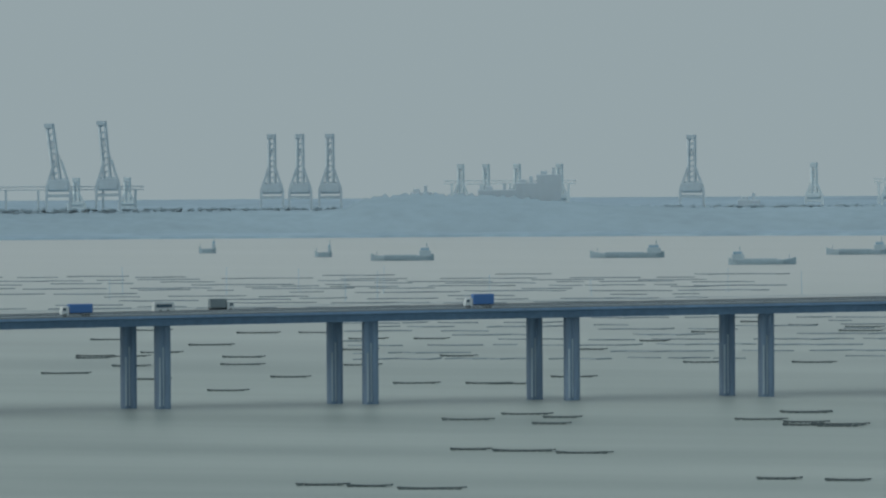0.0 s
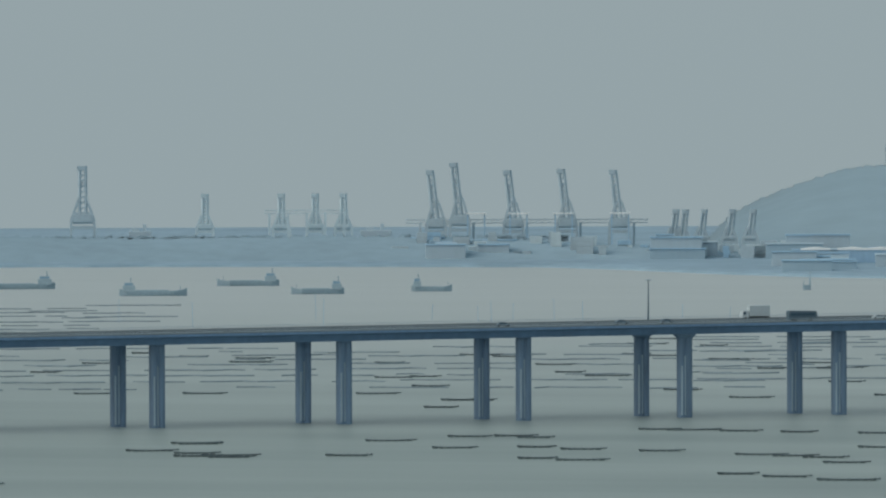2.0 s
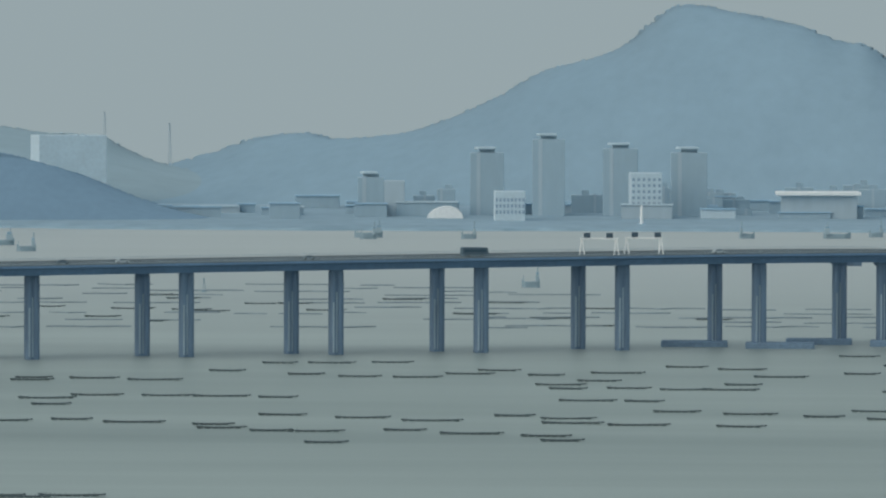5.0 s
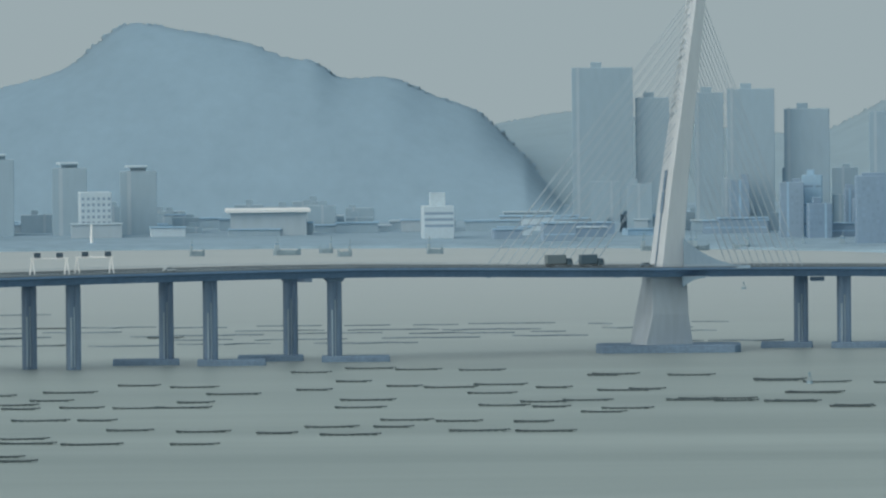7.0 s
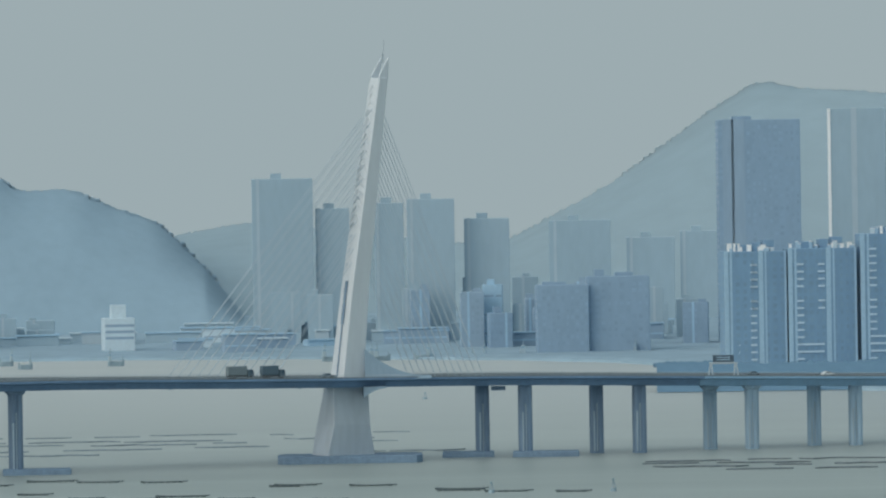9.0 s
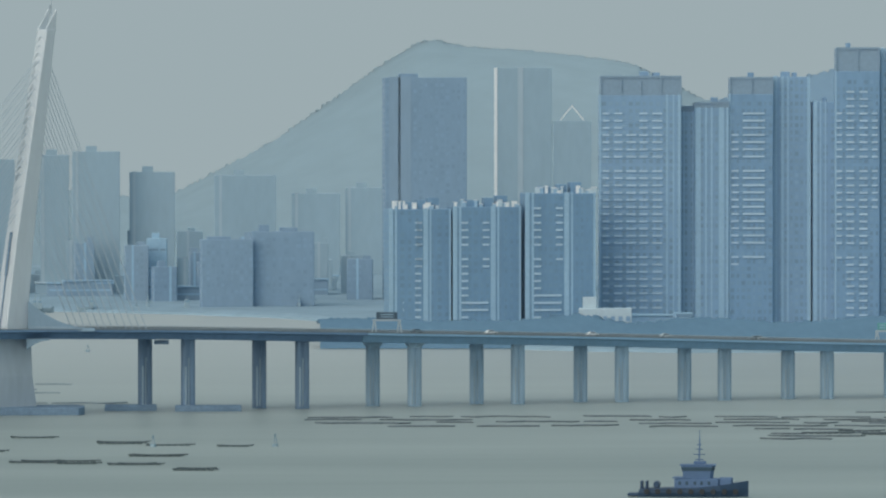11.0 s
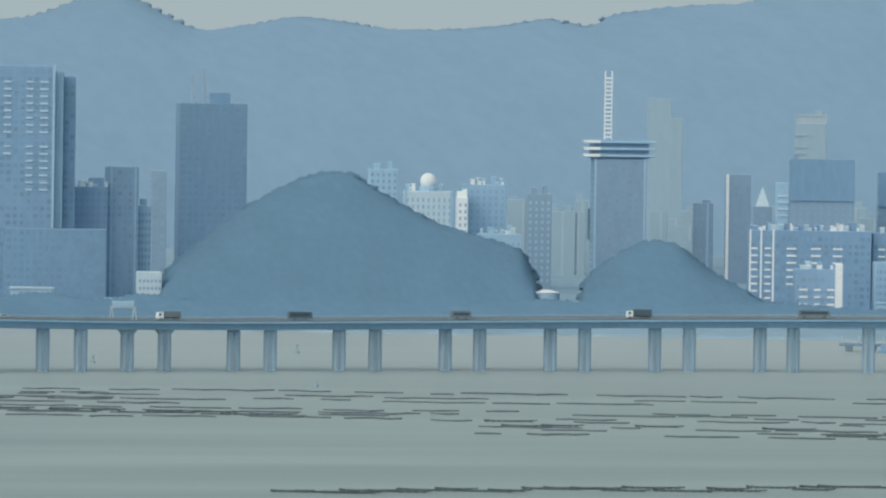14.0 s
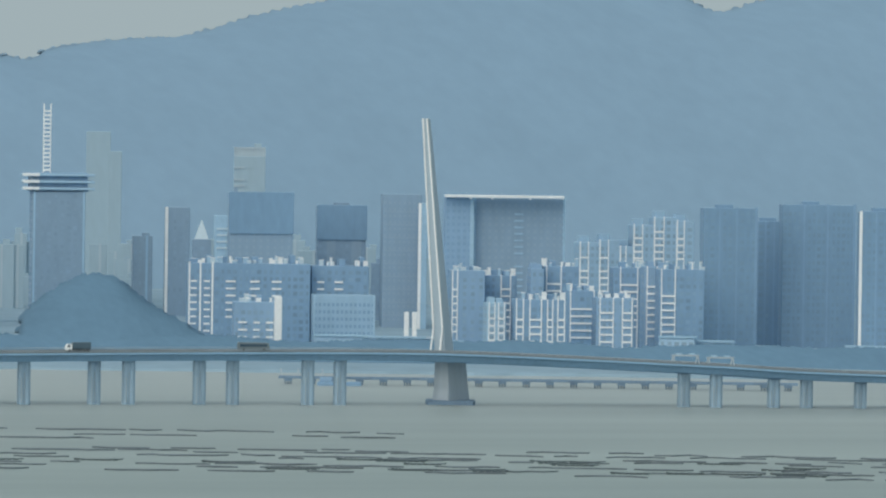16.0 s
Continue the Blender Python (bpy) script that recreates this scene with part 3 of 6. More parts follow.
# dark inspection slot and lattice low on the sunny face
for f0, f1, w, m in ((0.02, 0.30, 0.35, CAP), (0.20, 0.27, 0.9, CAP), (0.275, 0.34, 0.75, CAP)):
    bm = bmesh.new()
    rings = []
    for k in range(7):
        c, ha, hb = shaft_at(f0 + (f1 - f0) * k / 6)
        q = c - e1 * (hb + 0.05)
        ww = w * (1 + 0.25 * noise.noise((k * 1.7, f0 * 30, 2)))
        rings.append([q - e2 * ww, q + e2 * ww, q + e2 * ww - e1 * 0.15, q - e2 * ww - e1 * 0.15])
    loft(bm, rings)
    part("inspection_slot", bm, m, t1, "dark weathered slot in the pale face")
# curved cowl where the shaft meets the deck
bm = bmesh.new()
rings = []
for k in range(11):
    f = k / 10
    p = spot(4183 + 118 * f, D1 - 2)
    hgt = 9.5 * (1 - f) ** 2.2 + 0.4
    y = Vector((0, 2.2, 0))
    rings.append([p - y + Vector((0, 0, zd1 - 0.6)), p + y + Vector((0, 0, zd1 - 0.6)), p + y * 0.5 + Vector((0, 0, zd1 + hgt)), p - y * 0.5 + Vector((0, 0, zd1 + hgt))])
loft(bm, rings)
part("deck_cowl", bm, COWL, t1, "blue-grey curved cowl on the deck")
# haunch under the deck beside the leg
bm = bmesh.new()
rings = []
for k in range(7):
    f = k / 6
    p = spot(4180 + 40 * f, D1 - 3)
    y = Vector((0, 6, 0))
    lo = soffit(4180) - 3.2 * (1 - f) ** 2 - 0.1
    rings.append([p - y + Vector((0, 0, lo)), p + y + Vector((0, 0, lo)), p + y + Vector((0, 0, soffit(4180) + 0.5)), p - y + Vector((0, 0, soffit(4180) + 0.5))])
loft(bm, rings)
part("haunch", bm, COWL, t1)

# stay cables of the first pylon
for i in range(12):
    g = i / 11
    c, ha, hb = shaft_at(0.90 - 0.50 * g)
    for s, side in ((1, 300 - 185 * g), (-1, 300 - 185 * g)):
        end_u = (4178 + side * 0.72 if s > 0 else 4140 - side * 1.02)
        w, d = near_row(end_u - 77)
        for off in (-1.2, 1.2):
            bm = bmesh.new()
            a = c + e1 * hb * (0.9 * s) + e2 * off
            b = spot(w, (d + D1) / 2 + 2 + off, soffit(end_u) + 3.6)
            rod(bm, a, b, 0.115, 5)
            part("stay_cable", bm, CABLE, t1, "thin pale stay cable")

D2 = reach(144)
Y2 = radians(38)
zd2 = soffit(7570) + 3.2
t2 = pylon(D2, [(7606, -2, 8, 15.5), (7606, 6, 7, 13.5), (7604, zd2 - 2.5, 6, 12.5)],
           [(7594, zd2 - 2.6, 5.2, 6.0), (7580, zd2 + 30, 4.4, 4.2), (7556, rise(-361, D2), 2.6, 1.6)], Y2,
           (7561, 7649, 1.7, 9), "slender leaning bridge pylon, shade and haze in its grey, bright white ribs", PYLON_N)
f1, f2 = Vector((math.cos(Y2), math.sin(Y2), 0)), Vector((-math.sin(Y2), math.cos(Y2), 0))
for s in (-1, 1):
    bm = bmesh.new()
    rings = []
    for k in range(9):
        f = k / 8
        z = zd2 - 2.4 + (rise(-361, D2) - zd2 + 2.4) * f
        u = curve([(0, 7594), (0.35, 7580), (1, 7556)])(f)
        a, b = 5.2 + (2.6 - 5.2) * f, curve([(0, 6.0), (0.35, 4.2), (1, 1.6)])(f)
        q = spot(u, D2, z) - f1 * (b / 2 + 0.1) + f2 * s * (a / 2 - 0.35)
        if f == 0:
            q += Vector((-2.2, 0, 0))
        rings.append([q - f2 * 0.3, q + f2 * 0.3, q + f2 * 0.3 - f1 * 0.35, q - f2 * 0.3 - f1 * 0.35])
    loft(bm, rings)
    part("bright_rib", bm, WHITE, t2, "bright white rib on the sunny face")

# ---- on the bridge: mast lamp, sign gantries, vehicles ----
def deck_pose(row, u, across=0.0, turn=0.0):
    p, t = along(row, u)
    side = Vector((t.y, -t.x, 0))
    q = p + side * across
    return pose(q.x, q.y, soffit(u) + 3.43, 0, 0, math.degrees(math.atan2(t.y, t.x)) + turn)


def at_bearing(row, w):
    """The row's own parameter at which it lies at bearing w."""
    u = w
    for _ in range(4):
        u -= row(u)[0] - w
    return u


o = thing("lamp_mast", deck_pose(far_row, at_bearing(far_row, 1453), -7.2), "tall dark lamp mast with a ring of lights at its top", "street lamp")
bm = bmesh.new()
loft(bm, [[Vector((r * math.cos(a), r * math.sin(a), z)) for a in [k * math.pi / 4 for k in range(8)]] for z, r in ((0, 0.36), (1, 0.3), (13.0, 0.15))])
part("mast", bm, DARK_PAINT, o)
for k in range(4):
    bm = bmesh.new()
    box(bm, -0.45, 0.45, -0.25, 0.25, -0.15, 0.25, 0.05)
    part("lamp_head", bm, STEEL, o).matrix_basis = pose(0.45 * math.cos(k * math.pi / 2), 0.45 * math.sin(k * math.pi / 2), 13.0, 0, 0, 90 * k)


def gantry(w, width, height, panels, sign, row=near_row):
    paint = GANTRY if w < 4000 else STEEL
    o = thing("sign_gantry", facing(w, row(at_bearing(row, w))[1], soffit(w) + 3.4), "pale steel gantry with sign boxes over the bridge road", "gantry", "sign gantries")
    for s in (-1, 1):
        bm = bmesh.new()
        rod(bm, (s * (width / 2 - 1.1), 0, 0), (s * (width / 2 - 0.5), 0, height), 0.3, 6)
        rod(bm, (s * (width / 2 + 0.5), 0, 0), (s * (width / 2 - 0.3), 0, height), 0.3, 6)
        part("post", bm, paint, o)
    bm = bmesh.new()
    box(bm, -width / 2 - 0.3, width / 2 + 0.3, -0.3, 0.3, height - 0.5, height + 0.1, 0.05)
    part("crossbeam", bm, paint, o)
    for x, z, pw, ph in panels:
        bm = bmesh.new()
        box(bm, x - pw / 2, x + pw / 2, -0.5, -0.32, z, z + ph, 0.06)
        part("sign_panel", bm, sign, o)
        if pw < 3:
            continue
        bm = bmesh.new()
        for k in range(2):
            box(bm, x - pw * 0.32, x + pw * 0.32, -0.56, -0.51, z + ph * (0.25 + 0.35 * k), z + ph * (0.37 + 0.35 * k))
        part("sign_bars", bm, STONE, o)


gantry(3061, 12.0, 5.6, [(-4.0, 5.7, 2.2, 1.6), (3.4, 5.7, 2.2, 1.6)], SIGN)
gantry(3140, 12.0, 5.6, [(-3.0, 5.7, 2.2, 1.6), (4.6, 5.7, 2.2, 1.6)], SIGN)
gantry(4818, 9.5, 5.0, [(0, 5.2, 7.4, 2.4)], SIGN)
gantry(5708, 10, 4.6, [(-2.7, 4.8, 3.6, 2.6), (2.0, 4.8, 3.6, 2.6)], GREEN_SIGN)
gantry(5780, 10, 4.4, [(-3.2, 4.5, 2.5, 0.5), (3.2, 4.5, 2.5, 0.5)], STONE)
gantry(6032, 9, 5.0, [(0, 5.1, 8, 2.0)], STONE)
gantry(8020, 10, 3.8, [(-2.5, 3.9, 2.4, 0.6), (2.5, 3.9, 2.4, 0.6)], STONE)
gantry(8082, 10, 3.8, [(-2.5, 3.9, 2.4, 0.6), (2.5, 3.9, 2.4, 0.6)], STONE)


def wheels(o, xs, half, r=0.5):
    for x in xs:
        for s in (-1, 1):
            bm = bmesh.new()
            bmesh.ops.create_cone(bm, cap_ends=True, segments=12, radius1=r, radius2=r, depth=0.35, matrix=Matrix.Translation((x, s * half, r)) @ Matrix.Rotation(radians(90), 4, "X"))
            part("wheel", bm, TYRE, o)


def truck(m, length, height, cargo, cab, label, flip=False):
    o = thing("box_truck", m @ pose(0, 0, 0, 0, 0, 180 if flip else 0), label, "truck", "vehicles on the bridge")
    bm = bmesh.new()
    box(bm, -length / 2, length / 2 - 2.4, -1.25, 1.25, 1.1, height, 0.12)
    part("cargo_box", bm, cargo, o)
    bm = bmesh.new()
    prof = [(length / 2 - 2.2, 0.6), (length / 2, 0.6), (length / 2, 1.6), (length / 2 - 0.35, 2.9), (length / 2 - 2.2, 3.0)]
    loft(bm, [[Vector((x, y, z)) for x, z in prof] for y in (-1.2, 1.2)])
    part("cab", bm, cab, o)
    bm = bmesh.new()
    box(bm, length / 2 - 1.3, length / 2 - 0.35, -1.24, 1.24, 1.75, 2.6)
    part("cab_window", bm, GLASS, o)
    bm = bmesh.new()
    box(bm, -length / 2, length / 2 - 0.3, -0.5, 0.5, 0.6, 1.1)
    part("chassis", bm, TYRE, o)
    wheels(o, (-length / 2 + 1.2, -length / 2 + 2.5, length / 2 - 1.1), 1.05)
    return o


def bus(m, length, paint, label):
    o = thing("coach", m, label, "bus", "vehicles on the bridge")
    bm = bmesh.new()
    prof = [(-length / 2, 0.4), (length / 2, 0.4), (length / 2, 1.6), (length / 2 - 0.3, 3.1), (-length / 2 + 0.2, 3.3), (-length / 2, 2.8)]
    loft(bm, [[Vector((x, y, z)) for x, z in prof] for y in (-1.25, 1.25)])
    part("body", bm, paint, o)
    bm = bmesh.new()
    box(bm, -length / 2 + 0.6, length / 2 - 0.9, -1.28, 1.28, 1.6, 2.6)
    part("window_band", bm, GLASS, o)
    wheels(o, (-length / 2 + 2, length / 2 - 2.2), 1.1)
    return o


def car(m, paint, label):
    o = thing("car", m, label, "car", "vehicles on the bridge")
    bm = bmesh.new()
    prof = [(-2.2, 0.3), (2.2, 0.3), (2.2, 0.75), (1.2, 0.9), (0.6, 1.4), (-1.0, 1.45), (-1.7, 0.95), (-2.2, 0.9)]
    loft(bm, [[Vector((x, y, z)) for x, z in prof] for y in (-0.85, 0.85)])
    part("body", bm, paint, o)
    bm = bmesh.new()
    box(bm, -1.2, 0.75, -0.87, 0.87, 0.95, 1.3)
    part("glazing", bm, GLASS, o)
    wheels(o, (-1.4, 1.4), 0.75, 0.32)
    return o


def lane(w, row=near_row, across=3.0):
    return deck_pose(row, at_bearing(row, w), across)


truck(lane(-657), 9.6, 3.7, BLUE_PAINT, PALE_PAINT, "blue box truck with a white cab", True)
truck(lane(56), 9.0, 4.2, BLUE_PAINT, PALE_PAINT, "blue box truck with a pale cab", True)
bus(lane(-494, far_row, -2), 6.5, PALE_PAINT, "pale minibus driving along the bridge")
truck(lane(-392, far_row, -2), 7.6, 3.9, GREY_PAINT, PALE_PAINT, "dark grey box lorry on the bridge")
truck(lane(1628, far_row, 0), 9.4, 4.6, PALE_PAINT, PALE_PAINT, "cream box lorry driving along the bridge", True)
bus(lane(1705), 9.6, DARK_PAINT, "dark coach with a white roof on the bridge")
truck(lane(3962, near_row, 0), 9.5, 4.2, GREY_PAINT, DARK_PAINT, "dark green-grey lorry beside the tall pylon")
truck(lane(4020, near_row, 0), 8.5, 4.3, DARK_PAINT, DARK_PAINT, "dark lorry beside the tall pylon")
bus(lane(2840, near_row, 0), 9.0, DARK_PAINT, "dark coach near the sign gantries")
truck(lane(6112, near_row, 0), 9.0, 3.4, GREY_PAINT, WHITE, "grey lorry with a bright white cab", True)
bus(lane(6345, near_row, 0), 9.0, DARK_PAINT, "dark coach on the low viaduct")
bus(lane(6630, near_row, 0), 7.5, GREY_PAINT, "grey minibus on the low viaduct")
truck(lane(6945, near_row, 0), 9.5, 3.6, DARK_PAINT, WHITE, "dark lorry with a bright white cab", True)
bus(lane(7255, far_row, 0), 12, GREY_PAINT, "long grey coach near the slender pylon")
for w, p in ((1180, DARK_PAINT), (1390, DARK_PAINT), (1470, DARK_PAINT), (1845, PALE_PAINT), (2110, DARK_PAINT), (2215, PALE_PAINT), (2545, GREY_PAINT), (3270, PALE_PAINT),
             (4115, DARK_PAINT), (5000, WHITE), (5180, WHITE), (4869, DARK_PAINT), (5310, PALE_PAINT), (5470, GREY_PAINT), (5820, PALE_PAINT), (5475, PALE_PAINT)):
    car(lane(w, near_row, 1), p, "small pale car on the bridge" if p in (PALE_PAINT, WHITE) else "small dark car on the bridge")


# ---- city ----
FLOOR = 3.3
slab_cache = {}
# each facade colour and its haze-tinted version for longer range
HAZE_TINT = {BLUE_A: PALE_A, BLUE_B: PALE_B, BLUE_C: PALE_C, STONE: PALE_D, WHITE: PALE_E}


def slab_mesh(name, w, dep, h, material):
    key = (name, round(w, 2), dep, h, material.name)
    if key not in slab_cache:
        bm = bmesh.new()
        box(bm, -w / 2, w / 2, -dep, 0.0, 0, h)
        me = bpy.data.meshes.new(name)
        bmesh.ops.recalc_face_normals(bm, faces=bm.faces)
        bm.to_mesh(me)
        bm.free()
        me.materials.append(material)
        slab_cache[key] = me
    return slab_cache[key]


def pane_grid(o, w, depth, floors, facade, seed):
    """Panes of the front and of the two sides, floor by floor, in bays of uneven width."""
    r = random.Random(seed)
    bm = bmesh.new()
    bay = r.choice((2.3, 2.7, 3.1))
    n = max(2, int(w / bay))
    cols = [(-w / 2 + w * (c + 0.5) / n, w / n * r.choice((0.42, 0.55, 0.7))) for c in range(n)]
    deep = [2.0 + 3.4 * c for c in range(int((depth - 2) / 3.4))]
    for k in range(1, floors):
        z0, z1 = k * FLOOR + 0.75, k * FLOOR + 2.55
        for x, pw in cols:
            if r.random() < 0.94:
                box(bm, x - pw / 2, x + pw / 2, -0.05, 0.02, z0, z1)
        for s in (-1, 1):
            for y in deep:
                box(bm, s * w / 2 - 0.05, s * w / 2 + 0.05, y, y + 1.7, z0, z1)
    tagged(part("window_grid", bm, PANES[facade], o), kind="stuff")


def building(u0, u1, v, d, facade, label, name="tower_block", depth=20.0, turn=3.0, balconies=(), fins=(), bands=None, windows=None, crown=0.0, plant=(),
             trim=STONE, edge=None, group="", lowest=2, upper=99):
    """A block between two bearings, up to drop unit v. Fractions of the width place balconies (from, to, first floor, last floor share) and fins (centre, width)."""
    w = (u1 - u0) * d / K
    h = rise(v, d) - 2.5
    # by range, blocks get haze-painted facades; the farthest lose their floor lines
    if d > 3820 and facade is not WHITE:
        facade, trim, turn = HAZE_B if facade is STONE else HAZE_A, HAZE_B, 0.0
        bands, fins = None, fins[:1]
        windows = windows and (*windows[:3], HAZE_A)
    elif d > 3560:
        facade, trim = HAZE_TINT.get(facade, facade), HAZE_TINT.get(trim, trim)
        bands = bands and (bands[0], bands[1], HAZE_TINT.get(bands[2], bands[2]))
        windows = windows and (*windows[:3], HAZE_TINT.get(windows[3], windows[3]))
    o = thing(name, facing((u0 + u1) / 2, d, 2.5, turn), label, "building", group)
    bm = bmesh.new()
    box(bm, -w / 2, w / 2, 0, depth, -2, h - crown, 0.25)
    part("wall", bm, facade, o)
    floors = int((h - crown) / FLOOR)
    if facade in PANES and not windows and w > 5 and floors > 2 and d < 3820:
        bands = None
        pane_grid(o, w, depth, floors, facade, int(u0))
    for a, b, lo, hi in balconies:
        me = slab_mesh("balcony", (b - a) * w, 0.6, 0.85, BALCONY if trim is STONE else trim)
        for k in range(max(lowest, int(lo * floors)), int(hi * floors)):
            if k % 12 == 11:
                continue
            share("balcony", me, o, Matrix.Translation(((a + b) / 2 * w - w / 2, 0, k * FLOOR)))
    # upright fins; pale ones at left edges double as painted sunlit sides
    for c, fw in fins:
        bm = bmesh.new()
        box(bm, c * w - w / 2 - fw / 2, c * w - w / 2 + fw / 2, -0.14, 0.0, -1, h - crown + 0.4)
        part("fin", bm, trim, o)
    if bands:
        step, bh, m = bands
        me = slab_mesh("floor_band", w * 0.94, 0.08, bh, m)
        for k in range(lowest, min(upper, floors), step):
            share("floor_band", me, o, Matrix.Translation((0, 0, k * FLOOR)))
    if windows:
        cols, ww, wh, m = windows
        me = slab_mesh("window", ww, 0.12, wh, m)
        for k in range(1, floors):
            for c in range(cols):
                share("window", me, o, Matrix.Translation((w * (c + 0.5) / cols - w / 2, 0, k * FLOOR + 0.9)))
    # the sunlit left corner is painted as a white strip
    if edge:
        bm = bmesh.new()
        box(bm, -w / 2 - 0.5, -w / 2 + edge, -0.4, 0.6, -1, h)
        part("lit_edge", bm, WHITE, o, "white corner strip painted as a sunlit edge")
    if crown:
        bm = bmesh.new()
        z0 = h - crown
        box(bm, -w / 2 + 0.3, w / 2 - 0.3, 0.45, depth, z0, h - 0.5)
        box(bm, -w / 2, w / 2, 0, 0.44, h - 1.0, h)
        n = max(2, int(w / 8))
        for k in range(n + 1):
            x = -w / 2 + (w - 0.7) * k / n
            box(bm, x, x + 0.7, 0, 0.44, z0, h - 1.0)
        part("roof_crown", bm, CROWN if trim is STONE else trim, o, "grey open framed roof parapet")
    for x, pw, ph in plant:
        bm = bmesh.new()
        box(bm, x * w - w / 2 - pw / 2, x * w - w / 2 + pw / 2, depth * 0.3, depth * 0.7, h - 0.1, h + ph, 0.1)
        part("roof_plant", bm, facade, o)
    return o


HOMES = "waterfront residential towers"
r = building(5196, 5340, -398, 3240, BLUE_B, "tall blue-grey residential tower with white balcony stacks", balconies=[(0.03, 0.11, 0, 0.99), (0.17, 0.27, 0, 0.99), (0.48, 0.58, 0, 0.99), (0.64, 0.76, 0, 0.99), (0.32, 0.44, 0, 0.9)],
             fins=[(0.0, 0.8), (0.82, 0.8), (0.9, 0.6), (0.97, 1.2)], crown=9, plant=[(0.55, 4, 2), (0.7, 3, 1.5)], trim=STONE, bands=(1, 0.5, WINDOW), group=HOMES)
building(5338, 5366, -345, 3250, BLUE_C, "pale slim residential tower with a light cap", fins=[(0.2, 1.0), (0.8, 1.0)], crown=3, bands=(1, 0.5, BLUE_B), group=HOMES)
building(5362, 5424, -352, 3248, BLUE_B, "slim blue-grey residential tower with vertical fins", fins=[(0.12, 2.2), (0.34, 0.8), (0.5, 0.8), (0.78, 2.4), (0.95, 1.0)], crown=3, plant=[(0.6, 3, 2)], group=HOMES)
building(5425, 5502, -396, 3250, BLUE_A, "dark blue residential tower with white balcony rows", balconies=[(0.30, 0.80, 0.32, 0.99), (0.04, 0.20, 0.3, 0.9)], fins=[(0.0, 0.8)], crown=8, plant=[(0.5, 2.5, 2)], bands=(1, 0.5, WINDOW), group=HOMES)
building(5502, 5566, -396, 3256, BLUE_B, "blue-grey residential tower wing with pale fins", fins=[(0.05, 2.0), (0.25, 1.2), (0.4, 0.8), (0.97, 1.2)], plant=[(0.35, 4, 2.4), (0.6, 2, 2)], bands=(1, 0.4, BLUE_A), group=HOMES)
building(5572, 5616, -352, 3254, BLUE_B, "slim blue-grey tower with pale fins", fins=[(0.1, 1.6), (0.3, 0.7), (0.5, 0.7), (0.9, 1.2)], plant=[(0.5, 2, 2)], group=HOMES)
building(5612, 5690, -448, 3240, BLUE_A, "tallest blue residential tower with two white balcony stacks", balconies=[(0.24, 0.42, 0.02, 0.99), (0.54, 0.72, 0.02, 0.99), (0.02, 0.14, 0.3, 0.9), (0.82, 0.95, 0.5, 0.9)],
         fins=[(0.0, 0.8)], crown=11, plant=[(0.3, 2, 2)], bands=(1, 0.5, WINDOW), group=HOMES)
building(5690, 5718, -446, 3246, BLUE_C, "pale side wing of the tallest residential tower", fins=[(0.15, 1.6), (0.5, 0.8), (0.85, 1.6)], group=HOMES)
building(5718, 5738, -402, 3250, BLUE_A, "narrow dark blue tower wing", fins=[(0.2, 0.8)], group=HOMES)
building(5738, 5792, -338, 3256, BLUE_B, "blue-grey tower with a pale cap behind others", balconies=[(0.1, 0.4, 0.3, 0.9)], crown=4, plant=[(0.5, 5, 5)], group=HOMES)
building(5784, 5905, -372, 3245, BLUE_A, "wide blue residential tower with four balcony stacks", balconies=[(0.04, 0.16, 0.0, 0.99), (0.27, 0.38, 0.66, 0.99), (0.60, 0.70, 0.5, 0.99), (0.80, 0.92, 0.5, 0.99)], fins=[(1.0, 1.2)],
         edge=0.8, bands=(1, 0.5, WINDOW), group=HOMES)
building(5905, 5922, -362, 3252, STONE, "pale vertical wing of a residential tower", fins=[(0.3, 0.6), (0.7, 0.6)], group=HOMES)
building(5922, 5944, -354, 3262, BLUE_A, "narrow dark blue tower wing", bands=(2, 0.4, BLUE_B), group=HOMES)
building(5823, 6002, -84, 3190, NAVY, "wide low dark blue block", "low_block", bands=(2, 0.5, BLUE_B), group=HOMES)
building(5942, 6002, -160, 3290, BLUE_B, "blue-grey block with a white rooftop", windows=(6, 1.4, 1.6, BLUE_A), plant=[(0.7, 7, 4), (0.3, 4, 2)], trim=WHITE)
building(6000, 6057, -196, 3300, BLUE_B, "plain blue-grey tower behind others", fins=[(0.15, 1), (0.9, 1)], bands=(1, 0.5, BLUE_A))
building(6055, 6080, -128, 3310, STONE, "pale apartment block with dark windows", windows=(4, 1.0, 1.7, BLUE_B), plant=[(0.5, 3, 3)])
building(6080, 6106, -190, 3600, BLUE_C, "pale blue hazy tower", bands=(1, 0.5, BLUE_B))
building(6058, 6100, -10, 3150, PALE_E, "low white shed by the shore", "low_block", windows=(6, 1.0, 1.2, BLUE_B))
building(6128, 6248, -310, 3330, NAVY, "isolated dark blue tower with a square roof box", fins=[(0.06 + 0.08 * k, 0.25) for k in range(12)], trim=NAVY, plant=[(0.62, 9, 5)], turn=6)

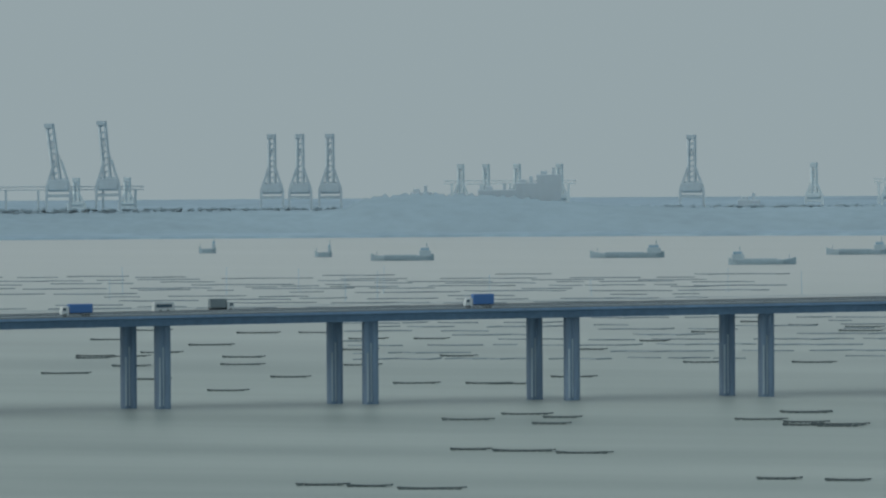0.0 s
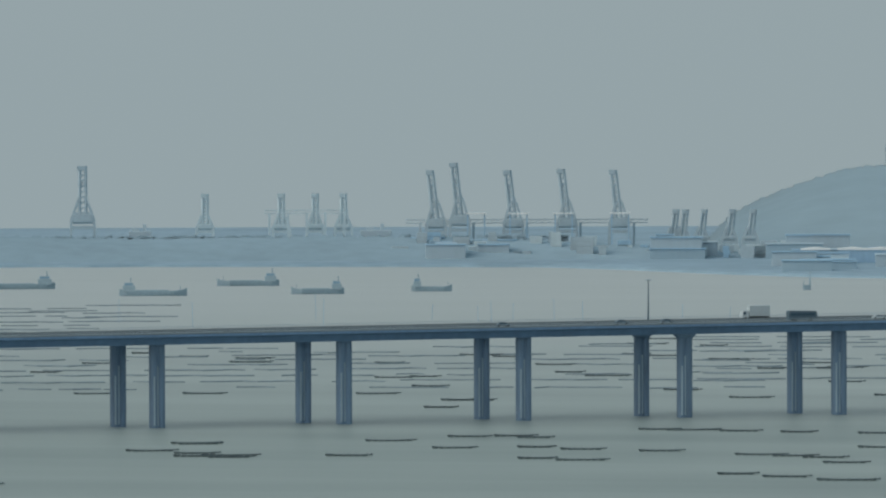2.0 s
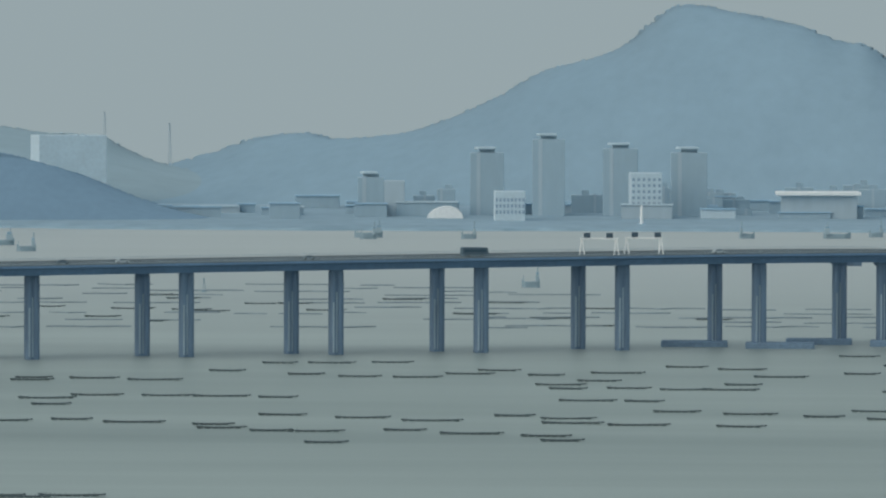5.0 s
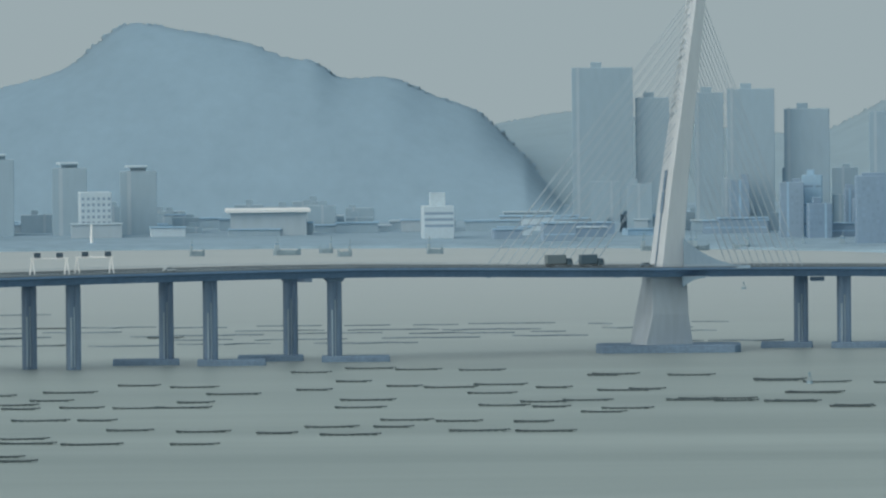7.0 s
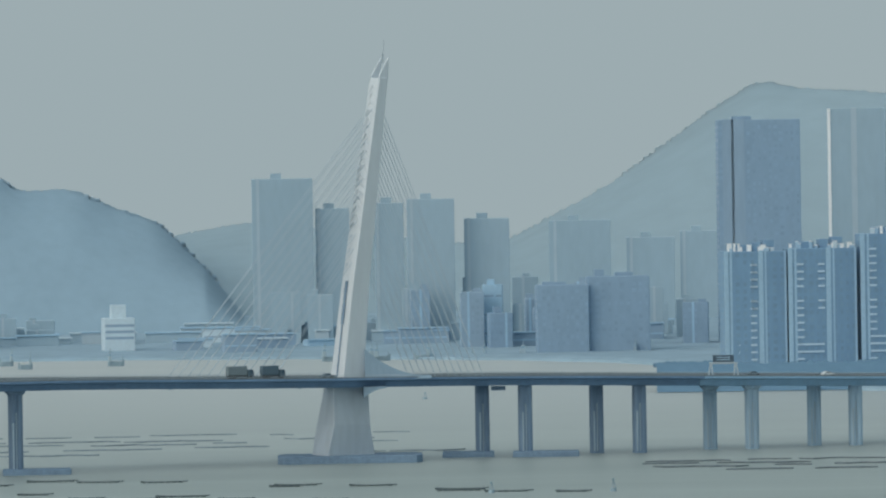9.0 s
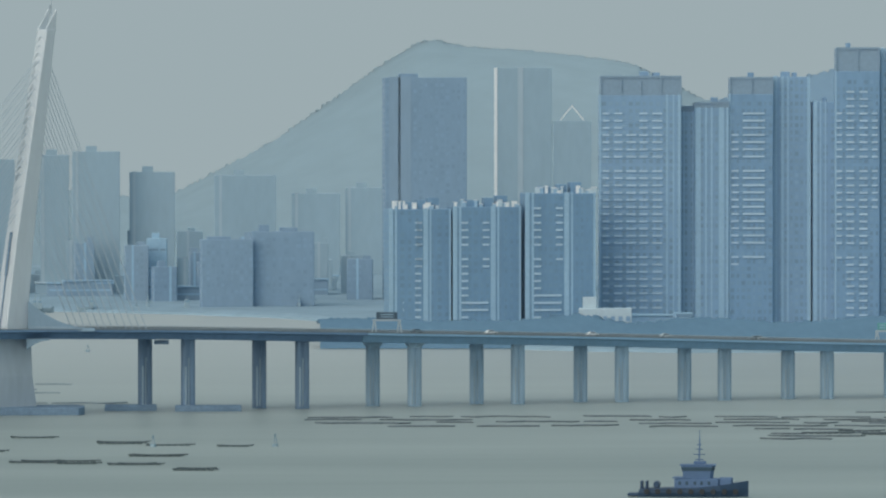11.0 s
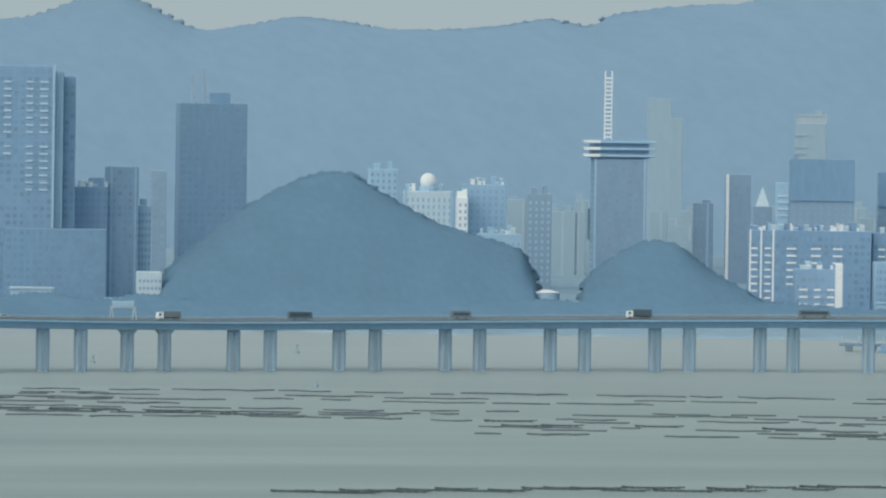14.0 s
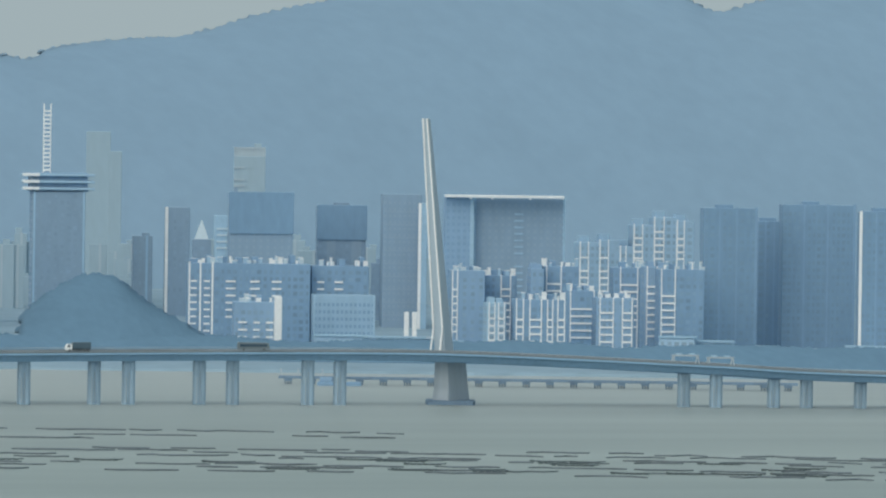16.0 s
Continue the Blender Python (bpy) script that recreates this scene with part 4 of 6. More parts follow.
# three mid-rise blocks
for u0, u1, v, f in ((4825, 4932, -162, 0.3), (4938, 5056, -166, 0.0), (5066, 5188, -190, 0.0)):
    building(u0, u1, v, 3205, NAVY, "mid-rise dark blue apartment block with white balcony bands", "apartment_block",
             balconies=[(0.10 + f, 0.20 + f, 0.05, 0.95), (0.12 + f * 0.3, 0.5 - f, 0.20, 0.34), (0.42, 0.52, 0.55, 0.97)], fins=[(0.0, 2.0), (0.08, 1.0), (0.58, 2.2), (0.66, 0.8), (0.99, 1.0)],
             bands=(4, 0.6, BLUE_B), plant=[(0.3, 6, 3), (0.75, 5, 5), (0.55, 4, 4)], group="mid-rise blocks", turn=10)
building(4815, 4960, -395, 3720, BLUE_B, "tall hazy blue office slab with a pale side", bands=(2, 0.8, BLUE_B), fins=[(0.12, 6), (0.24, 7)], trim=BLUE_C, depth=30, plant=[(0.3, 10, 2)])
building(5010, 5110, -412, 3900, BLUE_C, "pale tall tower with a bright edge", edge=1.2, fins=[(0.45, 3.0), (0.8, 2.0)], bands=(2, 0.6, STONE))
g = building(5112, 5180, -318, 3900, BLUE_C, "hazy tower with a white gabled roof", bands=(1, 0.6, BLUE_B))
w = 68 * 3950 / K
bm = bmesh.new()
for s in (-1, 1):
    loft(bm, [[Vector((s * w * 0.30, y, rise(-318, 3900) - 2.5)) + Vector((0, 0, q)) for y, q in ((0, 0), (12, 0), (12, 1.0), (0, 1.0))],
              [Vector((0, y, rise(-343, 3900) - 2.5)) + Vector((0, 0, q)) for y, q in ((0, 0), (12, 0), (12, 1.0), (0, 1.0))]])
part("gable", bm, WHITE, g, "white gable frame")
building(5158, 5252, 14, 3130, PALE_E, "low white waterfront pavilion with dark openings", "pavilion", depth=10, windows=(7, 1.8, 2.2, BLUE_B), plant=[(0.2, 6, 5)], turn=0)
building(4490, 4582, -108, 3600, BLUE_B, "low blue-grey block with a white roof edge", "low_block", bands=(2, 0.9, PALE_B), plant=[(0.35, 12, 1.5)])
building(4580, 4690, -122, 3606, BLUE_B, "blue-grey block with faint floor lines", "low_block", bands=(2, 0.9, PALE_B), plant=[(0.2, 5, 3.5), (0.6, 9, 2)])

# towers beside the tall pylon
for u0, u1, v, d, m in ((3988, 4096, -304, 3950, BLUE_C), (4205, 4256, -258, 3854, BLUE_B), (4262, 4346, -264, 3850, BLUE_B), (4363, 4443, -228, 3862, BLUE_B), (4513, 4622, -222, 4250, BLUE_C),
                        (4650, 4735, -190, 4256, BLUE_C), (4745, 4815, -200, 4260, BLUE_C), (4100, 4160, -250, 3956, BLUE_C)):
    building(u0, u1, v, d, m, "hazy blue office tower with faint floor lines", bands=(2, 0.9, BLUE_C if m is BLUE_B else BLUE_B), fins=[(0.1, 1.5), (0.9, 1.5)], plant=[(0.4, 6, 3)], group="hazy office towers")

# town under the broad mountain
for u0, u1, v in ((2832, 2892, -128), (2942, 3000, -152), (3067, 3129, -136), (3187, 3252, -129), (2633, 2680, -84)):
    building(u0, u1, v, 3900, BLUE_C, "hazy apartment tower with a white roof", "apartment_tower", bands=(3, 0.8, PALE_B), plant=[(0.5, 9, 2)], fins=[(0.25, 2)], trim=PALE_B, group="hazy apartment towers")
    bm = bmesh.new()
    ww = (u1 - u0) * 3900 / K * 0.55
    box(bm, -ww / 2, ww / 2, 2, 14, 0, 1.2, 0.2)
    o = thing("roof_canopy", facing((u0 + u1) / 2, 3900, rise(v, 3900) + 2.0, 8), "white roof canopy on a hazy tower", "roof")
    part("canopy", bm, PALE_E, o)
building(3117, 3172, -93, 3860, WHITE, "white apartment block with window rows", "apartment_block", windows=(6, 1.5, 1.6, BLUE_C), turn=4)
building(2680, 2716, -78, 3880, STONE, "pale angular block beside a hazy tower", "apartment_block", bands=(2, 0.8, BLUE_C))
building(3382, 3517, -54, 3850, STONE, "long low hall with a broad white roof", "exhibition_hall", depth=26, bands=(2, 0.7, BLUE_C), turn=2)
bm = bmesh.new()
box(bm, -23, 23, -4, 26, 0, 2.0, 0.3)
o = thing("hall_roof", facing(3449, 3850, rise(-54, 3850), 2), "broad flat white roof over the hall", "roof")
part("roof", bm, WHITE, o)
building(3724, 3778, -62, 3760, WHITE, "white stepped hotel block with window bands", "hotel", bands=(1, 1.4, BLUE_C), plant=[(0.5, 8, 7)], turn=5)
building(2876, 2930, -60, 3800, WHITE, "white glazed hall by the shore", "hall", windows=(8, 1.2, 1.8, BLUE_C), turn=2)
building(2069, 2190, -158, 4120, WHITE, "large pale block with tall columns on the hillside", "power_block", depth=30, fins=[(0.06, 4.5), (0.25, 1.6), (0.36, 1.6), (0.47, 1.6), (0.58, 1.6), (0.69, 1.6)], trim=WHITE, bands=(6, 2.5, WHITE), lowest=6, turn=10)
# white shell roof
bm = bmesh.new()
rings = []
for k in range(9):
    a = math.pi * k / 8
    rings.append([Vector((-10 * math.cos(a), y, q * 8.0 * math.sin(a) * (0.75 + 0.25 * k / 8) - 0.5)) for y, q in ((0, 0), (16, 0), (16, 1.0), (0, 1.0))])
loft(bm, rings)
o = thing("shell_hall", facing(2788, 3840, 3, 0), "white curved shell roof hall by the shore", "hall")
part("shell_roof", bm, WHITE, o)

# right-hand city
d = building(6528, 6612, -160, 3420, PALE_E, "white hotel with arched windows and a round dome", "domed_hotel", windows=(9, 0.9, 2.0, BLUE_C), fins=[(0.02, 1.2), (0.98, 1.2)], depth=16)
bm = bmesh.new()
bmesh.ops.create_uvsphere(bm, u_segments=20, v_segments=12, radius=3.9)
part("dome", bm, WHITE, d, "round white dome").location = (0, 6, rise(-178, 3420) - 2.5)
bm = bmesh.new()
loft(bm, [[Vector((r * math.cos(a), 6 + r * math.sin(a), z)) for a in [k * math.pi / 6 for k in range(12)]] for r, z in ((4.6, rise(-160, 3420) - 3), (4.6, rise(-166, 3420) - 2.5), (3.4, rise(-170, 3420) - 2.5))])
part("drum", bm, STONE, d)
for u0, u1, v, dd, m, t, lab in ((6465, 6515, -198, 3600, STONE, (5, 1.2, 1.6, BLUE_C), "pale apartment block behind the knoll"),
                                 (6630, 6706, -173, 3520, BLUE_C, (7, 1.2, 1.6, BLUE_B), "hazy blue-grey slab block"),
                                 (6622, 6640, -150, 3500, WHITE, (2, 1.0, 1.6, BLUE_C), "narrow white apartment block"),
                                 (6660, 6735, -86, 3380, STONE, (8, 1.2, 1.5, BLUE_B), "pale low apartment block"),
                                 (6745, 6788, -158, 3600, BLUE_C, (4, 1.2, 1.6, STONE), "hazy tower with a pale roof")):
    building(u0, u1, v, dd, m, lab, "apartment_block", windows=t, plant=[(0.3, 3, 3), (0.75, 2, 4)])
# tower with three rings and a lattice mast
s = building(6862, 6955, -222, 3700, BLUE_B, "blue tower with white rooftop rings and a lattice mast", "mast_tower", fins=[(0.03, 1.0), (0.97, 1.0)], bands=(2, 0.7, BLUE_C), depth=26, turn=4)
zb = rise(-222, 3700) - 2.5
for k in range(3):
    bm = bmesh.new()
    box(bm, -18.5, 18.5, -1.5, 28, zb + 1 + 3.6 * k, zb + 2.3 + 3.6 * k, 0.3)
    part("roof_ring", bm, STONE, s)
    bm = bmesh.new()
    box(bm, -18.8, -10.5, -1.9, 10, zb + 1 + 3.6 * k, zb + 2.5 + 3.6 * k, 0.2)
    part("ring_end", bm, WHITE, s, "bright white ring end")
bm = bmesh.new()
box(bm, -15, 15, 2, 24, zb, zb + 10)
part("top_storey", bm, BLUE_B, s)
zt = rise(-378, 3700) - 2.5
mast_x = (6887 - 6908) * 3700 / K
for x in (-2.1, 1.5):
    bm = bmesh.new()
    box(bm, mast_x + x, mast_x + x + 0.6, 8, 8.6, zb + 10, zt)
    part("mast_leg", bm, WHITE, s)
rung = slab_mesh("mast_rung", 3.8, 0.5, 0.9, WHITE)
for k in range(int((zt - zb - 11) / 2.2)):
    share("mast_rung", rung, s, Matrix.Translation((mast_x - 0.05, 8, zb + 11 + 2.2 * k)))
building(6995, 7018, -295, 4050, BLUE_B, "slender hazy blue tower", bands=(2, 0.8, BLUE_C))
building(6955, 6998, -330, 4200, BLUE_C, "faint tall tower in haze", bands=(2, 0.8, HILL_MID))
building(7098, 7140, -198, 3750, BLUE_B, "hazy slim tower with a bright edge", edge=1.0, bands=(2, 0.7, BLUE_C))
p = building(7145, 7178, -142, 3700, BLUE_A, "dark tower with a white pyramid roof", bands=(1, 0.7, BLUE_B), depth=9)
bm = bmesh.new()
zp = rise(-142, 3700) - 2.5
bmesh.ops.create_cone(bm, cap_ends=True, segments=4, radius1=5.0, radius2=0.2, depth=10, matrix=Matrix.Translation((0, 4.5, zp + 5)) @ Matrix.Rotation(radians(45), 4, "Z"))
part("pyramid_roof", bm, PALE_E, p, "pale pyramid roof")
building(7186, 7208, -184, 3600, STONE, "narrow tower with white balcony rungs", balconies=[(0.05, 0.95, 0.2, 0.98)], trim=WHITE)
wrapped = building(7210, 7322, -224, 3580, BLUE_B, "dark blue tower wrapped in scaffolding mesh", bands=(2, 0.8, BLUE_B), windows=(9, 1.2, 1.4, BLUE_C), plant=[(0.1, 2, 3)])
building(7216, 7272, -306, 3850, BLUE_C, "tall hazy tower with a pale top", balconies=[(0.0, 0.35, 0.5, 0.98)], crown=5, trim=STONE, plant=[(0.75, 4, 2)])
twin = building(7366, 7452, -203, 3640, BLUE_A, "dark twin-legged tower block", plant=[(0.5, 8, 2)], fins=[(0.28, 4.5), (0.80, 5.0)], trim=BLUE_C)
for tower, u0, u1, v, d, share_top in ((wrapped, 7210, 7322, -224, 3580, 0.3), (twin, 7366, 7452, -203, 3640, 0.28)):
    w, h = (u1 - u0) * d / K, rise(v, d) - 2.5
    bm = bmesh.new()
    box(bm, -w / 2 - 0.4, w / 2 + 0.4, -0.9, 4, h * (1 - share_top), h + 0.8, 0.2)
    part("scaffold_mesh", bm, NAVY, tower, "deep blue scaffold mesh round the upper floors")
building(7140, 7355, -100, 3290, BLUE_A, "long apartment block with white balconies and roof turrets", "apartment_block", balconies=[(0.01, 0.06, 0, 0.97), (0.12, 0.17, 0, 0.97), (0.30, 0.38, 0.4, 0.95), (0.50, 0.58, 0.4, 0.95), (0.68, 0.76, 0.4, 0.95)],
         fins=[(0.0, 0.8), (0.09, 0.8), (0.19, 0.9)], bands=(1, 0.8, BLUE_B), plant=[(0.05, 4, 2), (0.17, 3, 3.5), (0.3, 2, 3), (0.42, 2.5, 2.5), (0.55, 3, 3), (0.72, 3, 2.5), (0.86, 2.5, 4)], trim=WHITE, turn=5)
building(7356, 7458, -98, 3300, BLUE_A, "apartment block with a white stair tower", "apartment_block", balconies=[(0.10, 0.22, 0.3, 0.97), (0.4, 0.55, 0.3, 0.95)], bands=(1, 0.8, BLUE_B), plant=[(0.2, 3, 2.5), (0.55, 3, 3), (0.9, 2, 4)], trim=WHITE, turn=5)
building(7220, 7296, -32, 3200, BLUE_B, "low white apartment block with arched balconies", "apartment_block", balconies=[(0.1, 0.3, 0, 0.9), (0.45, 0.6, 0, 0.9), (0.75, 0.92, 0, 0.9)], plant=[(0.6, 2, 3)], trim=WHITE)
building(7292, 7305, -42, 3195, WHITE, "narrow bright white stair tower", "stair_tower", depth=6)
building(7360, 7470, -46, 3230, BLUE_C, "pale office block with a grid facade and flat roof", "office_block", windows=(14, 1.2, 1.5, BLUE_A), fins=[(0.02, 1), (0.98, 1)], turn=3)
c = thing("storage_tank", facing(6782, 3150, 2.5), "pale round storage tank near the knolls", "tank")
bm = bmesh.new()
bmesh.ops.create_cone(bm, cap_ends=True, segments=24, radius1=5.6, radius2=5.6, depth=14, matrix=Matrix.Translation((0, 0, 5)))
part("shell", bm, STONE, c)
bm = bmesh.new()
bmesh.ops.create_cone(bm, cap_ends=True, segments=24, radius1=5.9, radius2=2, depth=1.2, matrix=Matrix.Translation((0, 0, 12.6)))
part("lid", bm, WHITE, c)

building(7481, 7550, -226, 3600, BLUE_B, "blue-grey tower with a patterned facade", windows=(8, 1.2, 1.4, BLUE_C), bands=(2, 0.8, BLUE_C), depth=24)
building(7546, 7560, -211, 3580, STONE, "slim pale tower edge", "slim_tower", depth=10, edge=1.0)
a = building(7592, 7640, -222, 3560, BLUE_B, "blue tower under a long white roof beam", windows=(5, 1.5, 1.5, BLUE_A), fins=[(0.98, 2.0)], group="roof beam towers", turn=3)
building(7642, 7802, -222, 3566, BLUE_B, "wide blue tower with stepped white balcony pattern", windows=(14, 1.4, 1.5, BLUE_C), balconies=[(0.45, 0.55, 0.2, 0.95), (0.98, 1.0, 0, 0.95)], fins=[(0.0, 2.4), (1.0, 1.0)], group="roof beam towers", turn=3)
o = thing("roof_beam", facing(7696, 3555, rise(-222, 3555) - 0.2, 3), "long bright white roof beam over two towers", "roof")
bm = bmesh.new()
box(bm, -30, 30, -1.5, 8, 0.3, 1.6, 0.2)
part("beam", bm, WHITE, o)
for x in (-17, -6, 13):
    bm = bmesh.new()
    box(bm, x - 0.6, x + 0.6, 0, 3, -0.5, 0.3)
    part("beam_post", bm, WHITE, o)
for u0, u1, v, dd, m, bal in ((7606, 7664, -93, 3330, BLUE_B, [(0.0, 0.15, 0, 0.97)]), (7668, 7702, -36, 3200, STONE, [(0.1, 0.4, 0, 0.95), (0.6, 0.9, 0, 0.95)]), (7718, 7810, -43, 3190, BLUE_A, [(0.02, 0.15, 0, 0.98), (0.28, 0.5, 0, 0.98), (0.62, 0.72, 0, 0.98), (0.82, 0.95, 0, 0.98)]),
                              (7745, 7768, -98, 3320, BLUE_B, []), (7766, 7830, -103, 3330, BLUE_A, [(0.1, 0.5, 0.2, 0.95)]), (7664, 7720, -85, 3350, BLUE_A, [(0.5, 0.8, 0.2, 0.9)]),
                              (7810, 7862, -60, 3260, BLUE_A, [(0.1, 0.9, 0.0, 0.9)]), (7861, 7928, -48, 3200, BLUE_B, [(0.1, 0.45, 0, 0.97), (0.7, 0.95, 0, 0.97)]), (7891, 7952, -102, 3330, BLUE_A, [(0.2, 0.7, 0.3, 0.95)]),
                              (7946, 7990, -104, 3300, BLUE_B, [(0.1, 0.5, 0.2, 0.95)]), (7972, 8052, -100, 3260, BLUE_A, [(0.05, 0.35, 0.0, 0.9)])):
    building(u0, u1, v, dd, m, "waterfront apartment block with bright white balconies", "apartment_block", balconies=bal, bands=(1, 0.7, NAVY), fins=[(q, 0.55) for a, z, _, _ in bal for q in (a, z)], plant=[(0.3, 3, 2.5), (0.7, 3, 2)], trim=WHITE, group="waterfront apartment blocks", turn=6)
for u0, u1, v in ((7831, 7866, -146), (7866, 7902, -150), (7902, 7926, -140), (7926, 7962, -178), (7962, 8002, -192), (8002, 8032, -186)):
    building(u0, u1, v, 3480, BLUE_C, "pale terraced tower with white balconies and roof boxes", "terraced_tower", balconies=[(0.0, 0.42, 0.2, 0.96)], fins=[(0.0, 0.7), (0.42, 0.5)], bands=(1, 0.8, BLUE_A), plant=[(0.3, 5, 3)], trim=WHITE, group="terraced towers", turn=9)
for u0, u1, v, dd, e in ((8049, 8144, -210, 3330, None), (8145, 8192, -188, 3400, None), (8188, 8318, -218, 3360, None), (8326, 8420, -208, 3300, 0.9), (8425, 8520, -215, 3380, None)):
    building(u0, u1, v, dd, NAVY, "dark blue glass tower with faint floor lines", "glass_tower", bands=(2, 0.6, BLUE_A), fins=[(0.3, 0.8), (0.62, 0.8), (0.98, 1.2)], edge=e, trim=BLUE_A, plant=[(0.4, 8, 1.5)], group="dark glass towers", turn=5)
for k in range(2):
    building(7522 + 14 * k, 7530 + 14 * k, -18, 3180, WHITE, "white gate pillar near the shore", "gate_pillar", depth=5)

# stair heads, water tanks and parapets that catch the sun on the waterfront roofs
def roof_clutter(u0, u1, v, d, seed):
    r = random.Random(seed)
    for _ in range(max(3, int((u1 - u0) / 9))):
        u = r.uniform(u0, u1)
        o = thing("roof_box", facing(u, d + 4, rise(v, d) - 0.1, r.uniform(0, 8)), "small bright rooftop stair head on a waterfront block", "roof box", "roof boxes")
        pw, ph = r.uniform(0.8, 2.4), r.uniform(1.0, 3.6)
        bm = bmesh.new()
        box(bm, -pw / 2, pw / 2, 0, 2.2, 0, ph, 0.06)
        part("house", bm, r.choice((WHITE, WHITE, PALE_E, STONE)), o)
        bm = bmesh.new()
        box(bm, -pw / 2 - 0.2, pw / 2 + 0.2, -0.2, 2.4, ph, ph + 0.25)
        part("lid", bm, WHITE, o)


for k, (u0, u1, v, d) in enumerate(((7142, 7350, -100, 3290), (7360, 7455, -98, 3300), (7608, 7662, -93, 3330), (7720, 7808, -43, 3190), (7768, 7828, -103, 3330), (7664, 7718, -85, 3350), (7812, 7860, -60, 3260),
                                    (7863, 7926, -48, 3200), (7893, 7950, -102, 3330), (7974, 8050, -100, 3260), (7224, 7290, -32, 3200), (5945, 6000, -160, 3290), (6532, 6608, -160, 3420), (6632, 6704, -173, 3520),
                                    (6662, 6732, -86, 3380), (4828, 4930, -162, 3205), (4940, 5054, -166, 3205), (5068, 5186, -190, 3205))):
    roof_clutter(u0, u1, v, d, 70 + k)

# low-rise belts: sheds, terraces and blocks along the shore
rnd = random.Random(7)
for i in range(150):
    if i < 60:
        u, dd = rnd.uniform(1650, 3720), rnd.uniform(3820, 4060)
        v = rnd.uniform(-38, 0)
    elif i < 100:
        u, dd = rnd.uniform(3780, 4700), rnd.uniform(3700, 4150)
        v = rnd.uniform(-42, 4)
    elif i < 122:
        u, dd = rnd.uniform(990, 1700), rnd.uniform(4080, 4140)
        v = rnd.uniform(-75, -40)
    else:
        u, dd = rnd.uniform(4950, 8500), rnd.uniform(3120, 3160)
        v = rnd.uniform(20, 60)
    ww = rnd.uniform(25, 120)
    if rise(v, dd) < 6:
        v = HORIZON + (EYE - rnd.uniform(6, 11)) / dd * K
    m = rnd.choice((STONE, BLUE_C, BLUE_C, BLUE_B, BLUE_C, BLUE_C, STONE, WHITE))
    o = building(u, u + ww, v, dd, m, "low hazy waterfront building with a flat pale roof", "low_building", depth=rnd.uniform(8, 16), bands=(2, 0.8, BLUE_C if m is not BLUE_C else STONE), lowest=1, turn=rnd.uniform(-6, 12), group="low waterfront buildings")
    bm = bmesh.new()
    hw = ww * dd / K / 2 + 0.4
    box(bm, -hw, hw, -0.8, 9, 0, 0.7)
    part("roof", bm, rnd.choice((PALE_E, STONE, PALE_D, PALE_D)), o).location = (0, 0, rise(v, dd) - 2.5)


def belt(name, u0, u1, v, amp, d0, d1, material, label, seed):
    pts = [(u0 + (u1 - u0) * k / 46, v + amp * (noise.noise((k * 0.9, seed, 0)) + 0.6 * noise.noise((k * 2.3, seed, 4)))) for k in range(47)]
    hill(name, pts, d0, d1, material, label, 1.2, seed)
    wood("shore_trees", pts, d0, d1, material, "hazy tree crowns along the shore", int((u1 - u0) * 0.5), 1.3, seed + 20)


belt("backdrop_woods_1", 4700, 8900, 34, 16, 3062, 3112, KNOLL, "dark shore woods between city and bay", 31)
belt("backdrop_woods_2", 2000, 4720, -4, 9, 3780, 3830, HILL_MID, "hazy shore woods under the town", 33)
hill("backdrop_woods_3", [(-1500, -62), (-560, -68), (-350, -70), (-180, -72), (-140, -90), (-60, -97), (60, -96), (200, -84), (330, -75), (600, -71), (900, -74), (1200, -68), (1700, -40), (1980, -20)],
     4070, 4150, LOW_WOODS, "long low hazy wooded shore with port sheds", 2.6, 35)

for u0, u1, v in ((-60, -20, -100), (128, 166, -116), (164, 208, -131), (60, 128, -104), (520, 560, -84), (930, 985, -84)):
    building(u0, u1, v, 4165, STONE, "hazy grey harbour block above the wooded shore", "harbour_block", depth=12, plant=[(0.3, 4, 2), (0.7, 2, 4)], bands=(3, 0.6, PALE_C), group="harbour blocks")

# hazy city between the towers and the hills
rnd = random.Random(29)
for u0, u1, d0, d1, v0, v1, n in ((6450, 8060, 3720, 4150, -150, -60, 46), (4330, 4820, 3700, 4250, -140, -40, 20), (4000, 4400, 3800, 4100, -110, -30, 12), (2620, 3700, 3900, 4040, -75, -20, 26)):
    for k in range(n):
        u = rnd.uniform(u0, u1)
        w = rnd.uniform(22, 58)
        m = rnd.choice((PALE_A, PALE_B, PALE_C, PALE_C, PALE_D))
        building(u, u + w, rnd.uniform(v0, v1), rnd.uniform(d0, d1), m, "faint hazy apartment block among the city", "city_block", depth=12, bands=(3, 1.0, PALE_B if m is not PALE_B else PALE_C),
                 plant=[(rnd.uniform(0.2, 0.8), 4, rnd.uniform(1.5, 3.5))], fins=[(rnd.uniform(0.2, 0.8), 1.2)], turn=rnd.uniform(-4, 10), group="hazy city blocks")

rnd = random.Random(21)
clumps("shore_trees", [spot(rnd.uniform(-1450, 1300), 4149, rise(-72 + 4 * math.sin(k), 4149) - 1.0) for k in range(1800)], 1.2, LOW_WOODS, "hazy trees along the port shore", 53)

# container stacks and sheds under the quay cranes
rnd = random.Random(61)
